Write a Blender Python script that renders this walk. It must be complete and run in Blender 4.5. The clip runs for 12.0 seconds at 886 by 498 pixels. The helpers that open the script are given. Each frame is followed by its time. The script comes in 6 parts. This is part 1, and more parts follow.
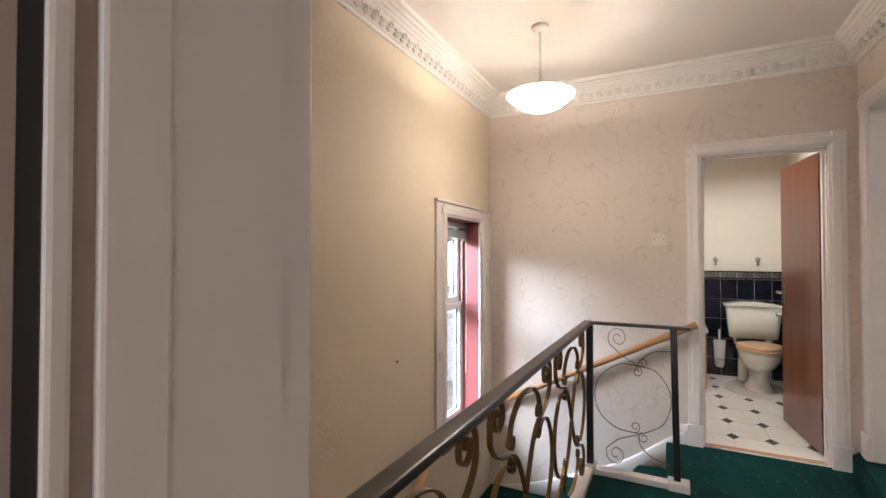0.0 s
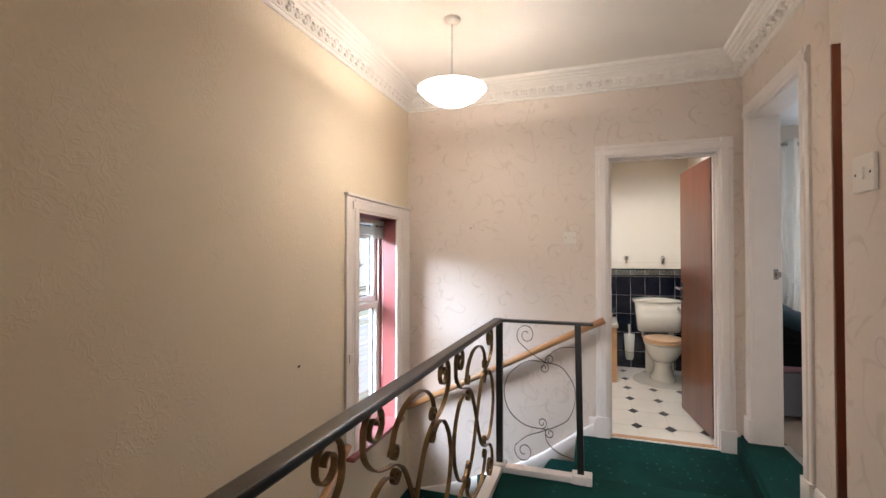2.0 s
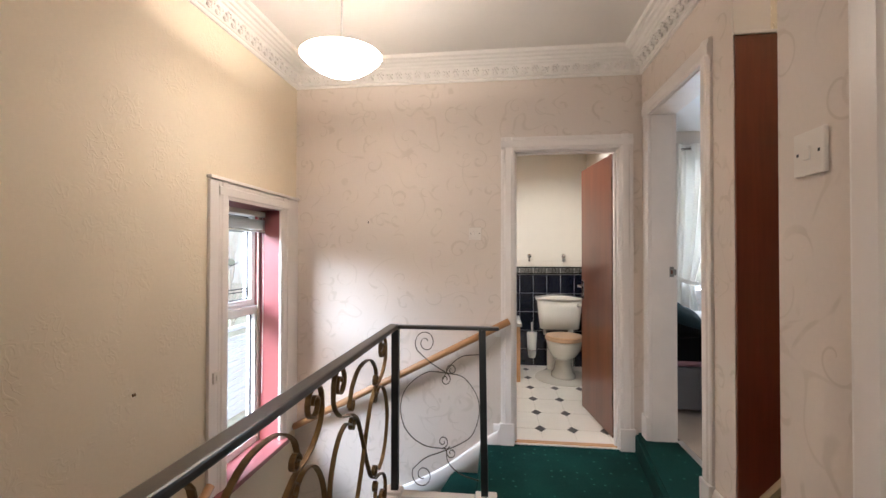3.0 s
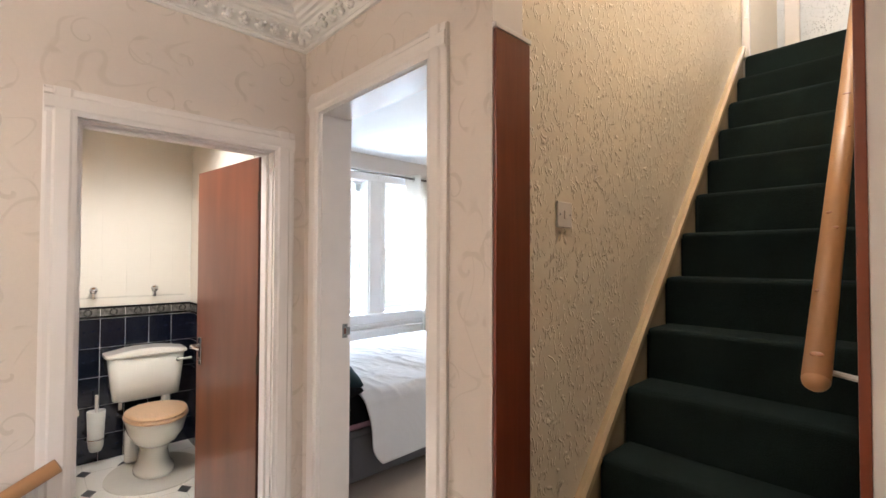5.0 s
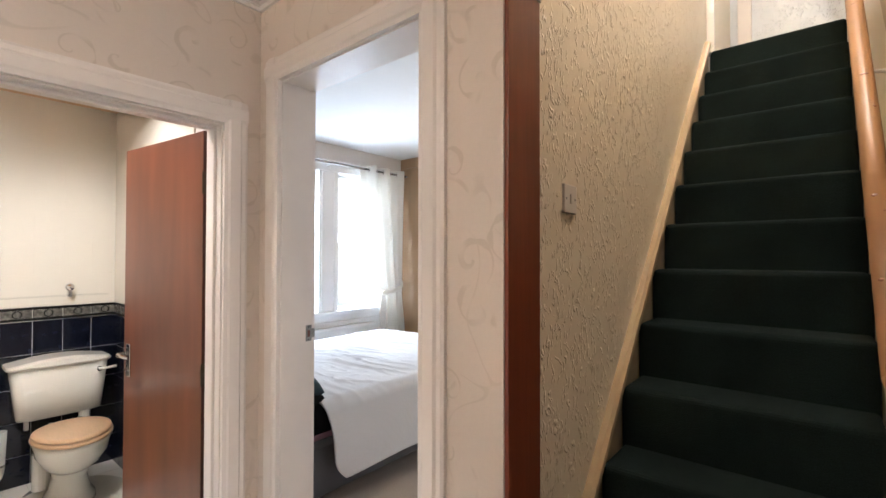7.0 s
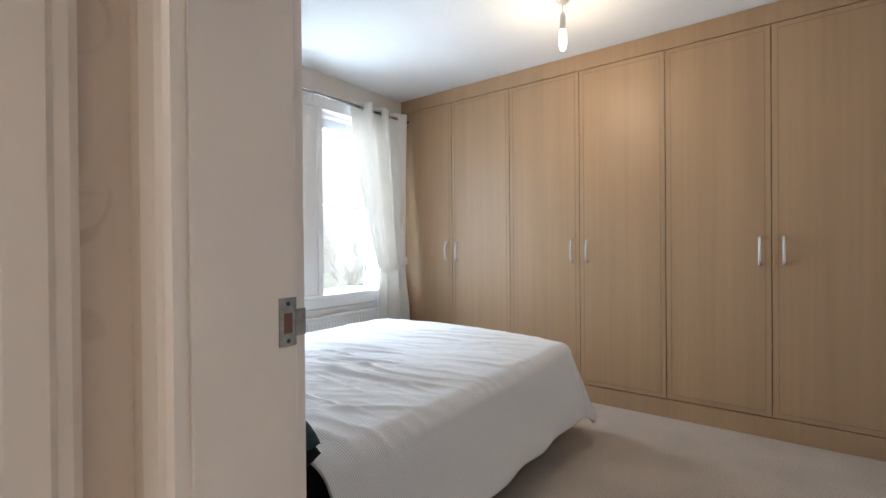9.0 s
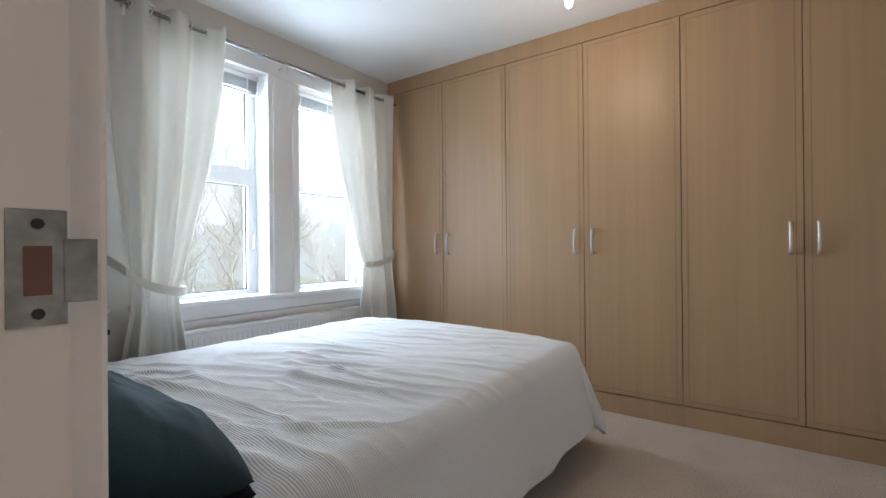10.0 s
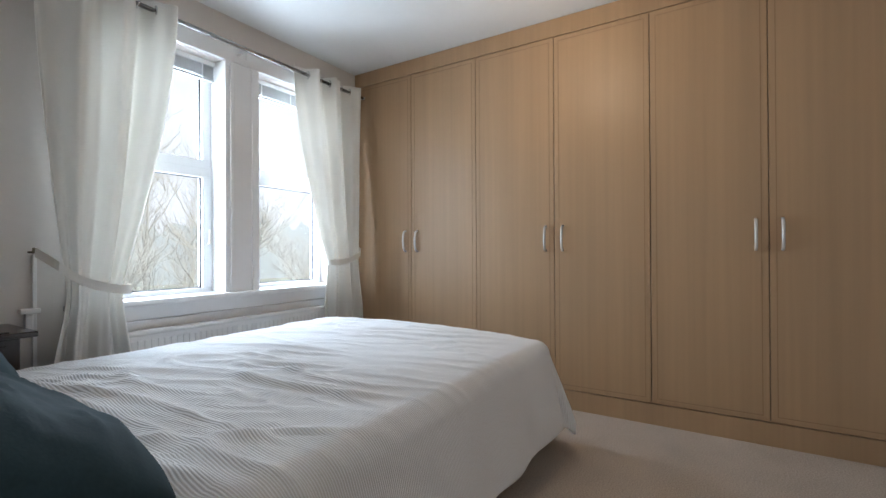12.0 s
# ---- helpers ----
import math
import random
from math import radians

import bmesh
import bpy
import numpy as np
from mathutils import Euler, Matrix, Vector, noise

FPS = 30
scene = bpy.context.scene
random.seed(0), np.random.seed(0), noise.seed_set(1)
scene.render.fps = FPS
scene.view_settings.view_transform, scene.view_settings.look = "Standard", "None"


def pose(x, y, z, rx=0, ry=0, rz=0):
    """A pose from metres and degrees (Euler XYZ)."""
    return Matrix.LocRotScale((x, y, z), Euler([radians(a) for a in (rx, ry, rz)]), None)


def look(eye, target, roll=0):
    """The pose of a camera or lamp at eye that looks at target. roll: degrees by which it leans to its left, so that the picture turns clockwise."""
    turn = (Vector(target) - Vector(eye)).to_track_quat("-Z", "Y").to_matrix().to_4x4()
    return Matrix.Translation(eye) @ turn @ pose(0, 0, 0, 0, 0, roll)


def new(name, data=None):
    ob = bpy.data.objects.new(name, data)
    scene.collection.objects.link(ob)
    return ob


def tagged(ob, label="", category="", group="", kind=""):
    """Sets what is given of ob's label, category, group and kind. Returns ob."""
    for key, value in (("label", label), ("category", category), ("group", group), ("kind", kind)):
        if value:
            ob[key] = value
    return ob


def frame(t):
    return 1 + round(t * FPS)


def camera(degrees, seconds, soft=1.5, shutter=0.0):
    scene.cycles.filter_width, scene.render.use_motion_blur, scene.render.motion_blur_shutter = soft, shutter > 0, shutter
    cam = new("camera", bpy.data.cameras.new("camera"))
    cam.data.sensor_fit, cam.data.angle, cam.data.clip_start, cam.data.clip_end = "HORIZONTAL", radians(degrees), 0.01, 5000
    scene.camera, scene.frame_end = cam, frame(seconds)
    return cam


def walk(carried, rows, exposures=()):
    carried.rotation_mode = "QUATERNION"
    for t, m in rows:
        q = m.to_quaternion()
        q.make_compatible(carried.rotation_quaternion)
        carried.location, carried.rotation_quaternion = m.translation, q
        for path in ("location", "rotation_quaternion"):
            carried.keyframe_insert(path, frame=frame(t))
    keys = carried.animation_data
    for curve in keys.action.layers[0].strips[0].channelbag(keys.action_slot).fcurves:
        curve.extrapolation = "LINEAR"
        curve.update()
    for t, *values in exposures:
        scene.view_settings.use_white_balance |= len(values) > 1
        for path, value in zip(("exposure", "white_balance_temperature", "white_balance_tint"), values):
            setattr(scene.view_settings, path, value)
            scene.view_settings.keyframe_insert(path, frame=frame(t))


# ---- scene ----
cam = camera(89.4, 12.0)
PATH = [
    (0, (0.474, 0.445, 1.176), (-0.43, 2.229, 1.209), 0.0),
    (0.5, (0.518, 0.483, 1.17), (-0.294, 2.31, 1.204), 0.0),
    (1, (0.546, 0.51, 1.172), (-0.201, 2.366, 1.204), 0.0),
    (1.5, (0.56, 0.539, 1.171), (-0.141, 2.412, 1.202), 0.1),
    (2, (0.57, 0.59, 1.162), (-0.07, 2.485, 1.194), 0.0),
    (2.5, (0.584, 0.696, 1.153), (0.07, 2.628, 1.182), 0.1),
    (3, (0.559, 0.927, 1.153), (0.316, 2.912, 1.179), 0.1),
    (3.5, (0.557, 1.28, 1.183), (0.764, 3.269, 1.21), 0.2),
    (3.7, (0.54, 1.437, 1.201), (0.995, 3.384, 1.237), 0.2),
    (5.3, (0.542, 2.078, 1.402), (1.976, 3.472, 1.442), 0.2),
    (5.5, (0.533, 2.101, 1.405), (1.992, 3.468, 1.444), 0.2),
    (6, (0.529, 2.147, 1.407), (2.021, 3.478, 1.444), 0.1),
    (6.5, (0.542, 2.197, 1.392), (2.058, 3.501, 1.429), 0.1),
    (7, (0.588, 2.275, 1.36), (2.123, 3.556, 1.39), 0.1),
    (7.2, (0.617, 2.33, 1.346), (2.157, 3.605, 1.372), 0.2),
    (8.8, (1.198, 3.244, 1.164), (2.797, 4.445, 1.156), -0.4),
    (9, (1.274, 3.32, 1.148), (2.875, 4.519, 1.136), -0.5),
    (9.5, (1.434, 3.45, 1.087), (3.045, 4.636, 1.082), -0.6),
    (10, (1.554, 3.516, 1.058), (3.177, 4.683, 1.061), -0.5),
    (10.5, (1.632, 3.539, 1.039), (3.266, 4.693, 1.045), -0.5),
    (11, (1.665, 3.554, 1.034), (3.316, 4.684, 1.038), -0.5),
    (11.5, (1.679, 3.555, 1.02), (3.346, 4.661, 1.03), -0.4),
    (12, (1.644, 3.553, 1.026), (3.339, 4.614, 1.035), -0.3),
]
walk(cam, [(t, look(eye, target, roll)) for t, eye, target, roll in PATH], [(0.0, 1.44, 5900, 12), (2.0, 1.56, 5900, 12), (3.5, 1.57, 5850, 12), (5.3, 1.95, 5850, 12), (7.2, 1.88, 5850, 12), (9.0, 1.43, 5900, 10), (10.0, 1.13, 5900, 10), (12.0, 1.06, 5950, 10)])
# ---- world and light ----
world = bpy.data.worlds.new("sky_world")
world.use_nodes = True
scene.world = world
_nt = world.node_tree
_sky = _nt.nodes.new("ShaderNodeTexSky")
_sky.sky_type = "NISHITA"
_sky.sun_disc = False
_sky.sun_elevation = radians(32)
_sky.sun_rotation = radians(200)
_sky.dust_density = 4.0
_nt.links.new(_sky.outputs[0], _nt.nodes["Background"].inputs[0])
_nt.nodes["Background"].inputs[1].default_value = 0.15


def lamp(name, kind, m, energy, colour, size=0.1, size_y=None):
    data = bpy.data.lights.new(name, kind)
    data.energy, data.color = energy, colour
    if kind == "AREA":
        data.shape, data.size, data.size_y = "RECTANGLE", size, size_y or size
    elif kind == "SUN":
        data.angle = size
    else:
        data.shadow_soft_size = size
    ob = new(name, data)
    ob.matrix_world = m
    return ob


lamp("sun", "SUN", look((0, 0, 20), (-6, 7, 0)), 1.4, (1.0, 0.96, 0.9), radians(12))
lamp("bedroom_window_daylight", "AREA", look((3.43, 6.47, 1.5), (3.40, 4.0, 1.2)), 44, (0.78, 0.90, 1.0), 1.55, 1.4)
lamp("stair_window_daylight", "AREA", look((-2.35, 2.0, 2.25), (-0.2, 4.0, 0.55)), 270, (0.76, 0.88, 1.0), 2.4, 1.3)
# Unseen source, assumed overhead from the cool light at the stair top.
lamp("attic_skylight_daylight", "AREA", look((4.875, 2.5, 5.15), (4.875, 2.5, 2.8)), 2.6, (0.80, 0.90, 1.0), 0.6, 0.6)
# Daylight from an unseen window, added to brighten the first door frame.
lamp("front_room_window_daylight", "AREA", look((0.5, -2.26, 1.5), (0.5, 1.0, 1.1)), 9, (0.90, 0.95, 1.0), 1.5, 1.2)
lamp("pendant_lamp_bulb", "POINT", pose(-0.183, 2.979, 2.080), 7.2, (1.0, 0.86, 0.70), 0.025)
lamp("bedroom_bulb_light", "POINT", pose(3.74, 4.30, 2.235), 3.7, (1.0, 0.74, 0.46), 0.03)
lamp("bathroom_spot_a", "SPOT", look((1.10, 5.20, 2.37), (1.15, 5.3, 0)), 11.5, (1.0, 0.93, 0.83), 0.04).data.spot_size = radians(154)
lamp("bathroom_spot_b", "SPOT", look((0.65, 4.70, 2.37), (0.65, 4.75, 0)), 24, (1.0, 0.93, 0.83), 0.04).data.spot_size = radians(154)
for spot_name in ("bathroom_spot_a", "bathroom_spot_b"):
    bpy.data.objects[spot_name].data.spot_blend = 0.6
# Added lamp with no fixture, placed to light the stair walls.
lamp("stair_top_bulb", "POINT", pose(2.30, 2.22, 4.20), 28, (1.0, 0.93, 0.80), 0.05)

# ---- materials ----
MAT = {}


def material(name, colour, rough=0.5, metal=0.0, spec=0.5, scale=40.0, vary=0.06, bump=0.1, bump_scale=None, coat=0.0,
             stretch=(1, 1, 1), big=0.05, big_scale=1.5):
    """Plain surface with fine grain, broad tone variation and fine relief."""
    m = bpy.data.materials.new(name)
    m.use_nodes = True
    n, l = m.node_tree.nodes, m.node_tree.links
    b = n["Principled BSDF"]
    b.inputs["Roughness"].default_value = rough
    b.inputs["Metallic"].default_value = metal
    b.inputs["Specular IOR Level"].default_value = spec
    b.inputs["Coat Weight"].default_value = coat
    tc = n.new("ShaderNodeTexCoord")
    mp = n.new("ShaderNodeMapping")
    mp.inputs["Scale"].default_value = stretch
    l.new(tc.outputs["Object"], mp.inputs["Vector"])
    fine = n.new("ShaderNodeTexNoise")
    fine.inputs["Scale"].default_value = scale
    fine.inputs["Detail"].default_value = 6
    l.new(mp.outputs[0], fine.inputs["Vector"])
    broad = n.new("ShaderNodeTexNoise")
    broad.inputs["Scale"].default_value = big_scale
    broad.inputs["Detail"].default_value = 3
    l.new(mp.outputs[0], broad.inputs["Vector"])
    mix = n.new("ShaderNodeMix")
    mix.data_type, mix.blend_type = "RGBA", "MIX"
    mix.inputs["A"].default_value = (*[c * (1 - vary) for c in colour], 1)
    mix.inputs["B"].default_value = (*[min(1, c * (1 + vary)) for c in colour], 1)
    l.new(fine.outputs["Fac"], mix.inputs["Factor"])
    mix2 = n.new("ShaderNodeMix")
    mix2.data_type, mix2.blend_type = "RGBA", "MULTIPLY"
    mix2.inputs["Factor"].default_value = 1
    ramp = n.new("ShaderNodeMapRange")
    ramp.inputs["From Min"].default_value, ramp.inputs["From Max"].default_value = 0.3, 0.7
    ramp.inputs["To Min"].default_value, ramp.inputs["To Max"].default_value = 1 - 2 * big, 1.0
    l.new(broad.outputs["Fac"], ramp.inputs["Value"])
    l.new(mix.outputs["Result"], mix2.inputs["A"])
    l.new(ramp.outputs[0], mix2.inputs["B"])
    l.new(mix2.outputs["Result"], b.inputs["Base Color"])
    if bump:
        bp = n.new("ShaderNodeBump")
        bp.inputs["Strength"].default_value = bump
        bp.inputs["Distance"].default_value = 0.004
        if bump_scale:
            extra = n.new("ShaderNodeTexNoise")
            extra.inputs["Scale"].default_value = bump_scale
            l.new(mp.outputs[0], extra.inputs["Vector"])
            l.new(extra.outputs["Fac"], bp.inputs["Height"])
        else:
            l.new(fine.outputs["Fac"], bp.inputs["Height"])
        l.new(bp.outputs[0], b.inputs["Normal"])
    MAT[name] = m
    return m


def bits(m):
    n, l = m.node_tree.nodes, m.node_tree.links
    return n, l, n["Principled BSDF"]


def colour_source(b):
    return b.inputs["Base Color"].links[0].from_socket


def maths(n, l, op, a, b2=None):
    k = n.new("ShaderNodeMath")
    k.operation = op
    for i, v in enumerate((a, b2)):
        if v is None:
            continue
        if isinstance(v, (int, float)):
            k.inputs[i].default_value = v
        else:
            l.new(v, k.inputs[i])
    return k.outputs[0]


def noise_line(n, l, vec, scale, width, distortion=0.0):
    """1 along curling lines where a noise field crosses its middle."""
    t = n.new("ShaderNodeTexNoise")
    t.inputs["Scale"].default_value = scale
    t.inputs["Detail"].default_value = 0
    t.inputs["Distortion"].default_value = distortion
    l.new(vec, t.inputs["Vector"])
    d = maths(n, l, "ABSOLUTE", maths(n, l, "SUBTRACT", t.outputs["Fac"], 0.5))
    r = n.new("ShaderNodeMapRange")
    r.interpolation_type = "SMOOTHSTEP"
    r.inputs["From Min"].default_value, r.inputs["From Max"].default_value = width, width * 0.35
    r.inputs["To Min"].default_value, r.inputs["To Max"].default_value = 0, 1
    l.new(d, r.inputs["Value"])
    return r.outputs[0]


def noise_mask(n, l, vec, scale, lo, hi):
    t = n.new("ShaderNodeTexNoise")
    t.inputs["Scale"].default_value = scale
    t.inputs["Detail"].default_value = 1
    l.new(vec, t.inputs["Vector"])
    r = n.new("ShaderNodeMapRange")
    r.interpolation_type = "SMOOTHSTEP"
    r.inputs["From Min"].default_value, r.inputs["From Max"].default_value = lo, hi
    l.new(t.outputs["Fac"], r.inputs["Value"])
    return r.outputs[0]


def tint(n, l, b, fac, colour):
    mx = n.new("ShaderNodeMix")
    mx.data_type = "RGBA"
    l.new(fac, mx.inputs["Factor"])
    l.new(colour_source(b), mx.inputs["A"])
    mx.inputs["B"].default_value = (*colour, 1)
    l.new(mx.outputs["Result"], b.inputs["Base Color"])


def relief(n, l, b, height, strength, distance):
    bp = n.new("ShaderNodeBump")
    bp.inputs["Strength"].default_value, bp.inputs["Distance"].default_value = strength, distance
    l.new(height, bp.inputs["Height"])
    if b.inputs["Normal"].links:
        l.new(b.inputs["Normal"].links[0].from_socket, bp.inputs["Normal"])
    l.new(bp.outputs[0], b.inputs["Normal"])


def object_vec(n):
    return n.new("ShaderNodeTexCoord").outputs["Object"]


# scroll-patterned wallpaper
m = material("scroll_wallpaper", (0.70, 0.60, 0.52), 0.62, scale=90, vary=0.03, bump=0.06, big=0.03)
n, l, b = bits(m)
v = object_vec(n)
sep = n.new("ShaderNodeSeparateXYZ")
l.new(v, sep.inputs[0])
flat = n.new("ShaderNodeCombineXYZ")
l.new(maths(n, l, "ADD", sep.outputs[0], sep.outputs[1]), flat.inputs[0])
l.new(sep.outputs[2], flat.inputs[1])
cells = n.new("ShaderNodeTexVoronoi")
cells.voronoi_dimensions = "2D"
cells.inputs["Scale"].default_value = 5.2
cells.inputs["Randomness"].default_value = 0.55
l.new(flat.outputs[0], cells.inputs["Vector"])
off = n.new("ShaderNodeVectorMath")
off.operation = "SUBTRACT"
l.new(flat.outputs[0], off.inputs[0])
l.new(cells.outputs["Position"], off.inputs[1])
od = n.new("ShaderNodeSeparateXYZ")
l.new(off.outputs[0], od.inputs[0])
rad = n.new("ShaderNodeVectorMath")
rad.operation = "LENGTH"
l.new(off.outputs[0], rad.inputs[0])
ccol = n.new("ShaderNodeSeparateColor")
l.new(cells.outputs["Color"], ccol.inputs[0])
hand = maths(n, l, "SUBTRACT", maths(n, l, "MULTIPLY", maths(n, l, "GREATER_THAN", ccol.outputs[0], 0.5), 2.0), 1.0)
ang = maths(n, l, "MULTIPLY", maths(n, l, "ARCTAN2", od.outputs[1], od.outputs[0]), 0.15915)
turn = maths(n, l, "ADD", maths(n, l, "MULTIPLY", ang, hand), maths(n, l, "ADD", maths(n, l, "MULTIPLY", rad.outputs["Value"], 15.0), ccol.outputs[1]))
saw = maths(n, l, "ABSOLUTE", maths(n, l, "SUBTRACT", maths(n, l, "FRACT", turn), 0.5))
swell = maths(n, l, "ADD", maths(n, l, "MULTIPLY", noise_mask(n, l, v, 11.0, 0.50, 0.64), 0.13), 0.055)
curl = n.new("ShaderNodeMapRange")
curl.interpolation_type = "SMOOTHSTEP"
curl.inputs["To Min"].default_value, curl.inputs["To Max"].default_value = 1.0, 0.0
l.new(maths(n, l, "MULTIPLY", swell, 0.55), curl.inputs["From Min"])
l.new(swell, curl.inputs["From Max"])
l.new(saw, curl.inputs["Value"])
disc = n.new("ShaderNodeMapRange")
disc.interpolation_type = "SMOOTHSTEP"
disc.inputs["From Min"].default_value, disc.inputs["From Max"].default_value = 0.078, 0.062
l.new(rad.outputs["Value"], disc.inputs["Value"])
curls = maths(n, l, "MULTIPLY", maths(n, l, "MULTIPLY", curl.outputs[0], disc.outputs[0]), noise_mask(n, l, v, 7.0, 0.40, 0.52))
stems = maths(n, l, "MULTIPLY", noise_line(n, l, v, 3.4, 0.020, 1.4), noise_mask(n, l, v, 6.0, 0.45, 0.54))
leaf = maths(n, l, "MULTIPLY", noise_line(n, l, v, 7.0, 0.05, 0.6), noise_mask(n, l, v, 9.0, 0.60, 0.68))
pattern = maths(n, l, "MULTIPLY", maths(n, l, "MAXIMUM", curls, maths(n, l, "MAXIMUM", maths(n, l, "MULTIPLY", stems, 0.7), leaf)), 0.50)
tint(n, l, b, pattern, (0.52, 0.43, 0.345))
relief(n, l, b, pattern, 0.18, 0.002)

# embossed cream paper with low swirling relief
m = material("embossed_cream_wallpaper", (0.75, 0.632, 0.47), 0.68, scale=60, vary=0.03, bump=0.05, big=0.03)
n, l, b = bits(m)
v = object_vec(n)
h = maths(n, l, "MULTIPLY", noise_line(n, l, v, 24.0, 0.10, 1.2), noise_mask(n, l, v, 5.0, 0.42, 0.6))
relief(n, l, b, h, 0.32, 0.003)

# heavily embossed paper of the upper stair
m = material("raised_relief_wallpaper", (0.82, 0.71, 0.55), 0.34, scale=60, vary=0.04, bump=0.05, big=0.03)
n, l, b = bits(m)
mp = n.new("ShaderNodeMapping")
mp.inputs["Scale"].default_value = (98.0, 98.0, 31.0)
warp = n.new("ShaderNodeTexNoise")
warp.inputs["Scale"].default_value = 16.0
warp.inputs["Detail"].default_value = 2
l.new(object_vec(n), warp.inputs["Vector"])
bend = n.new("ShaderNodeVectorMath")
bend.operation = "MULTIPLY_ADD"
bend.inputs[1].default_value = (0.085, 0.0, 0.06)
l.new(warp.outputs["Color"], bend.inputs[0])
l.new(object_vec(n), bend.inputs[2])
l.new(bend.outputs[0], mp.inputs["Vector"])
drip = n.new("ShaderNodeTexVoronoi")
drip.inputs["Scale"].default_value = 1.0
drip.inputs["Randomness"].default_value = 1.0
l.new(mp.outputs[0], drip.inputs["Vector"])
bead = n.new("ShaderNodeMapRange")
bead.interpolation_type = "SMOOTHSTEP"
bead.inputs["From Min"].default_value, bead.inputs["From Max"].default_value = 0.46, 0.16
l.new(drip.outputs["Distance"], bead.inputs["Value"])
pick = n.new("ShaderNodeSeparateColor")
l.new(drip.outputs["Color"], pick.inputs[0])
h = maths(n, l, "MULTIPLY", bead.outputs[0], maths(n, l, "MULTIPLY", maths(n, l, "GREATER_THAN", pick.outputs[0], 0.28), noise_mask(n, l, object_vec(n), 7.0, 0.26, 0.46)))
relief(n, l, b, h, 1.0, 0.0055)
m2 = m.copy()
m2.name = "raised_relief_white_wallpaper"
MAT["raised_relief_white_wallpaper"] = m2
for nd in m2.node_tree.nodes:
    if nd.bl_idname == "ShaderNodeMix" and not nd.inputs["A"].links and nd.blend_type == "MIX":
        nd.inputs["A"].default_value, nd.inputs["B"].default_value = (0.72, 0.73, 0.74, 1), (0.78, 0.79, 0.8, 1)

material("white_gloss_paint", (0.78, 0.71, 0.66), 0.30, scale=25, vary=0.02, bump=0.025, bump_scale=30, big=0.02, big_scale=4)
material("aged_white_paint", (0.77, 0.70, 0.645), 0.36, scale=18, vary=0.03, bump=0.06, bump_scale=22, big=0.035, big_scale=5)
material("ceiling_paint", (0.86, 0.81, 0.75), 0.8, scale=30, vary=0.02, bump=0.05, big=0.02)
material("plaster_cornice_paint", (0.86, 0.81, 0.75), 0.6, scale=60, vary=0.03, bump=0.1, big=0.03)
material("bedroom_wall_paint", (0.64, 0.595, 0.55), 0.75, scale=50, vary=0.02, bump=0.06, big=0.03)
material("bedroom_ceiling_paint", (0.80, 0.80, 0.79), 0.85, scale=30, vary=0.02, bump=0.04, big=0.03)
material("maroon_paint", (0.27, 0.075, 0.075), 0.4, scale=30, vary=0.08, bump=0.06, big=0.06)
material("mahogany_edge", (0.18, 0.042, 0.017), 0.3, scale=30, vary=0.25, bump=0.05, stretch=(3, 3, 0.15), big=0.12)
m = material("mahogany_veneer", (0.180, 0.060, 0.032), 0.30, scale=8, vary=0.26, bump=0.03, stretch=(2.5, 2.5, 0.35), big=0.20, big_scale=2.2, coat=0.3)
material("door_edge_wood", (0.085, 0.022, 0.012), 0.4, scale=30, vary=0.2, bump=0.05, stretch=(3, 3, 0.15), big=0.1)
material("window_white_paint", (0.80, 0.785, 0.77), 0.32, scale=25, vary=0.02, bump=0.03, bump_scale=30, big=0.02, big_scale=4)
material("pine", (0.60, 0.33, 0.14), 0.35, scale=22, vary=0.18, bump=0.04, stretch=(0.5, 5, 5), big=0.1, coat=0.2)
material("handrail_wood", (0.51, 0.26, 0.108), 0.42, scale=14, vary=0.14, bump=0.05, stretch=(0.6, 4, 0.6), big=0.15, coat=0.3)
material("knot_wood", (0.27, 0.10, 0.035), 0.35, scale=40, vary=0.3, bump=0.03)
material("string_board_paint", (0.49, 0.36, 0.21), 0.4, scale=18, vary=0.10, bump=0.06, stretch=(0.4, 3, 0.4), big=0.08)
material("brown_primer", (0.33, 0.25, 0.16), 0.6, scale=30, vary=0.1, bump=0.05)
material("black_iron", (0.016, 0.014, 0.012), 0.35, scale=60, vary=0.3, bump=0.08)
material("handrail_vinyl", (0.035, 0.028, 0.022), 0.32, scale=60, vary=0.2, bump=0.05)
material("gilt_iron", (0.22, 0.125, 0.045), 0.42, metal=0.55, scale=60, vary=0.35, bump=0.08, big=0.2, big_scale=9)
material("wire_iron", (0.10, 0.07, 0.045), 0.45, metal=0.4, scale=60, vary=0.2, bump=0.05)
material("chrome", (0.72, 0.72, 0.72), 0.12, metal=1.0, scale=40, vary=0.03, bump=0.0, big=0.02)
material("brushed_steel", (0.72, 0.71, 0.69), 0.34, metal=0.75, scale=80, vary=0.05, bump=0.03)
material("porcelain", (0.74, 0.71, 0.63), 0.08, scale=8, vary=0.01, bump=0.0, big=0.01, coat=0.3)
material("pale_pine_seat", (0.68, 0.44, 0.25), 0.3, scale=18, vary=0.12, bump=0.03, stretch=(5, 0.6, 5), big=0.06, coat=0.3)
material("white_plastic", (0.74, 0.69, 0.63), 0.3, scale=20, vary=0.02, bump=0.0, big=0.02)
material("frosted_plastic", (0.62, 0.62, 0.56), 0.35, scale=20, vary=0.05, bump=0.02)
material("aged_plastic", (0.74, 0.67, 0.60), 0.35, scale=20, vary=0.03, bump=0.0, big=0.03)
material("worn_steel", (0.36, 0.345, 0.32), 0.45, metal=0.5, scale=90, vary=0.4, bump=0.1, big=0.25, big_scale=40)
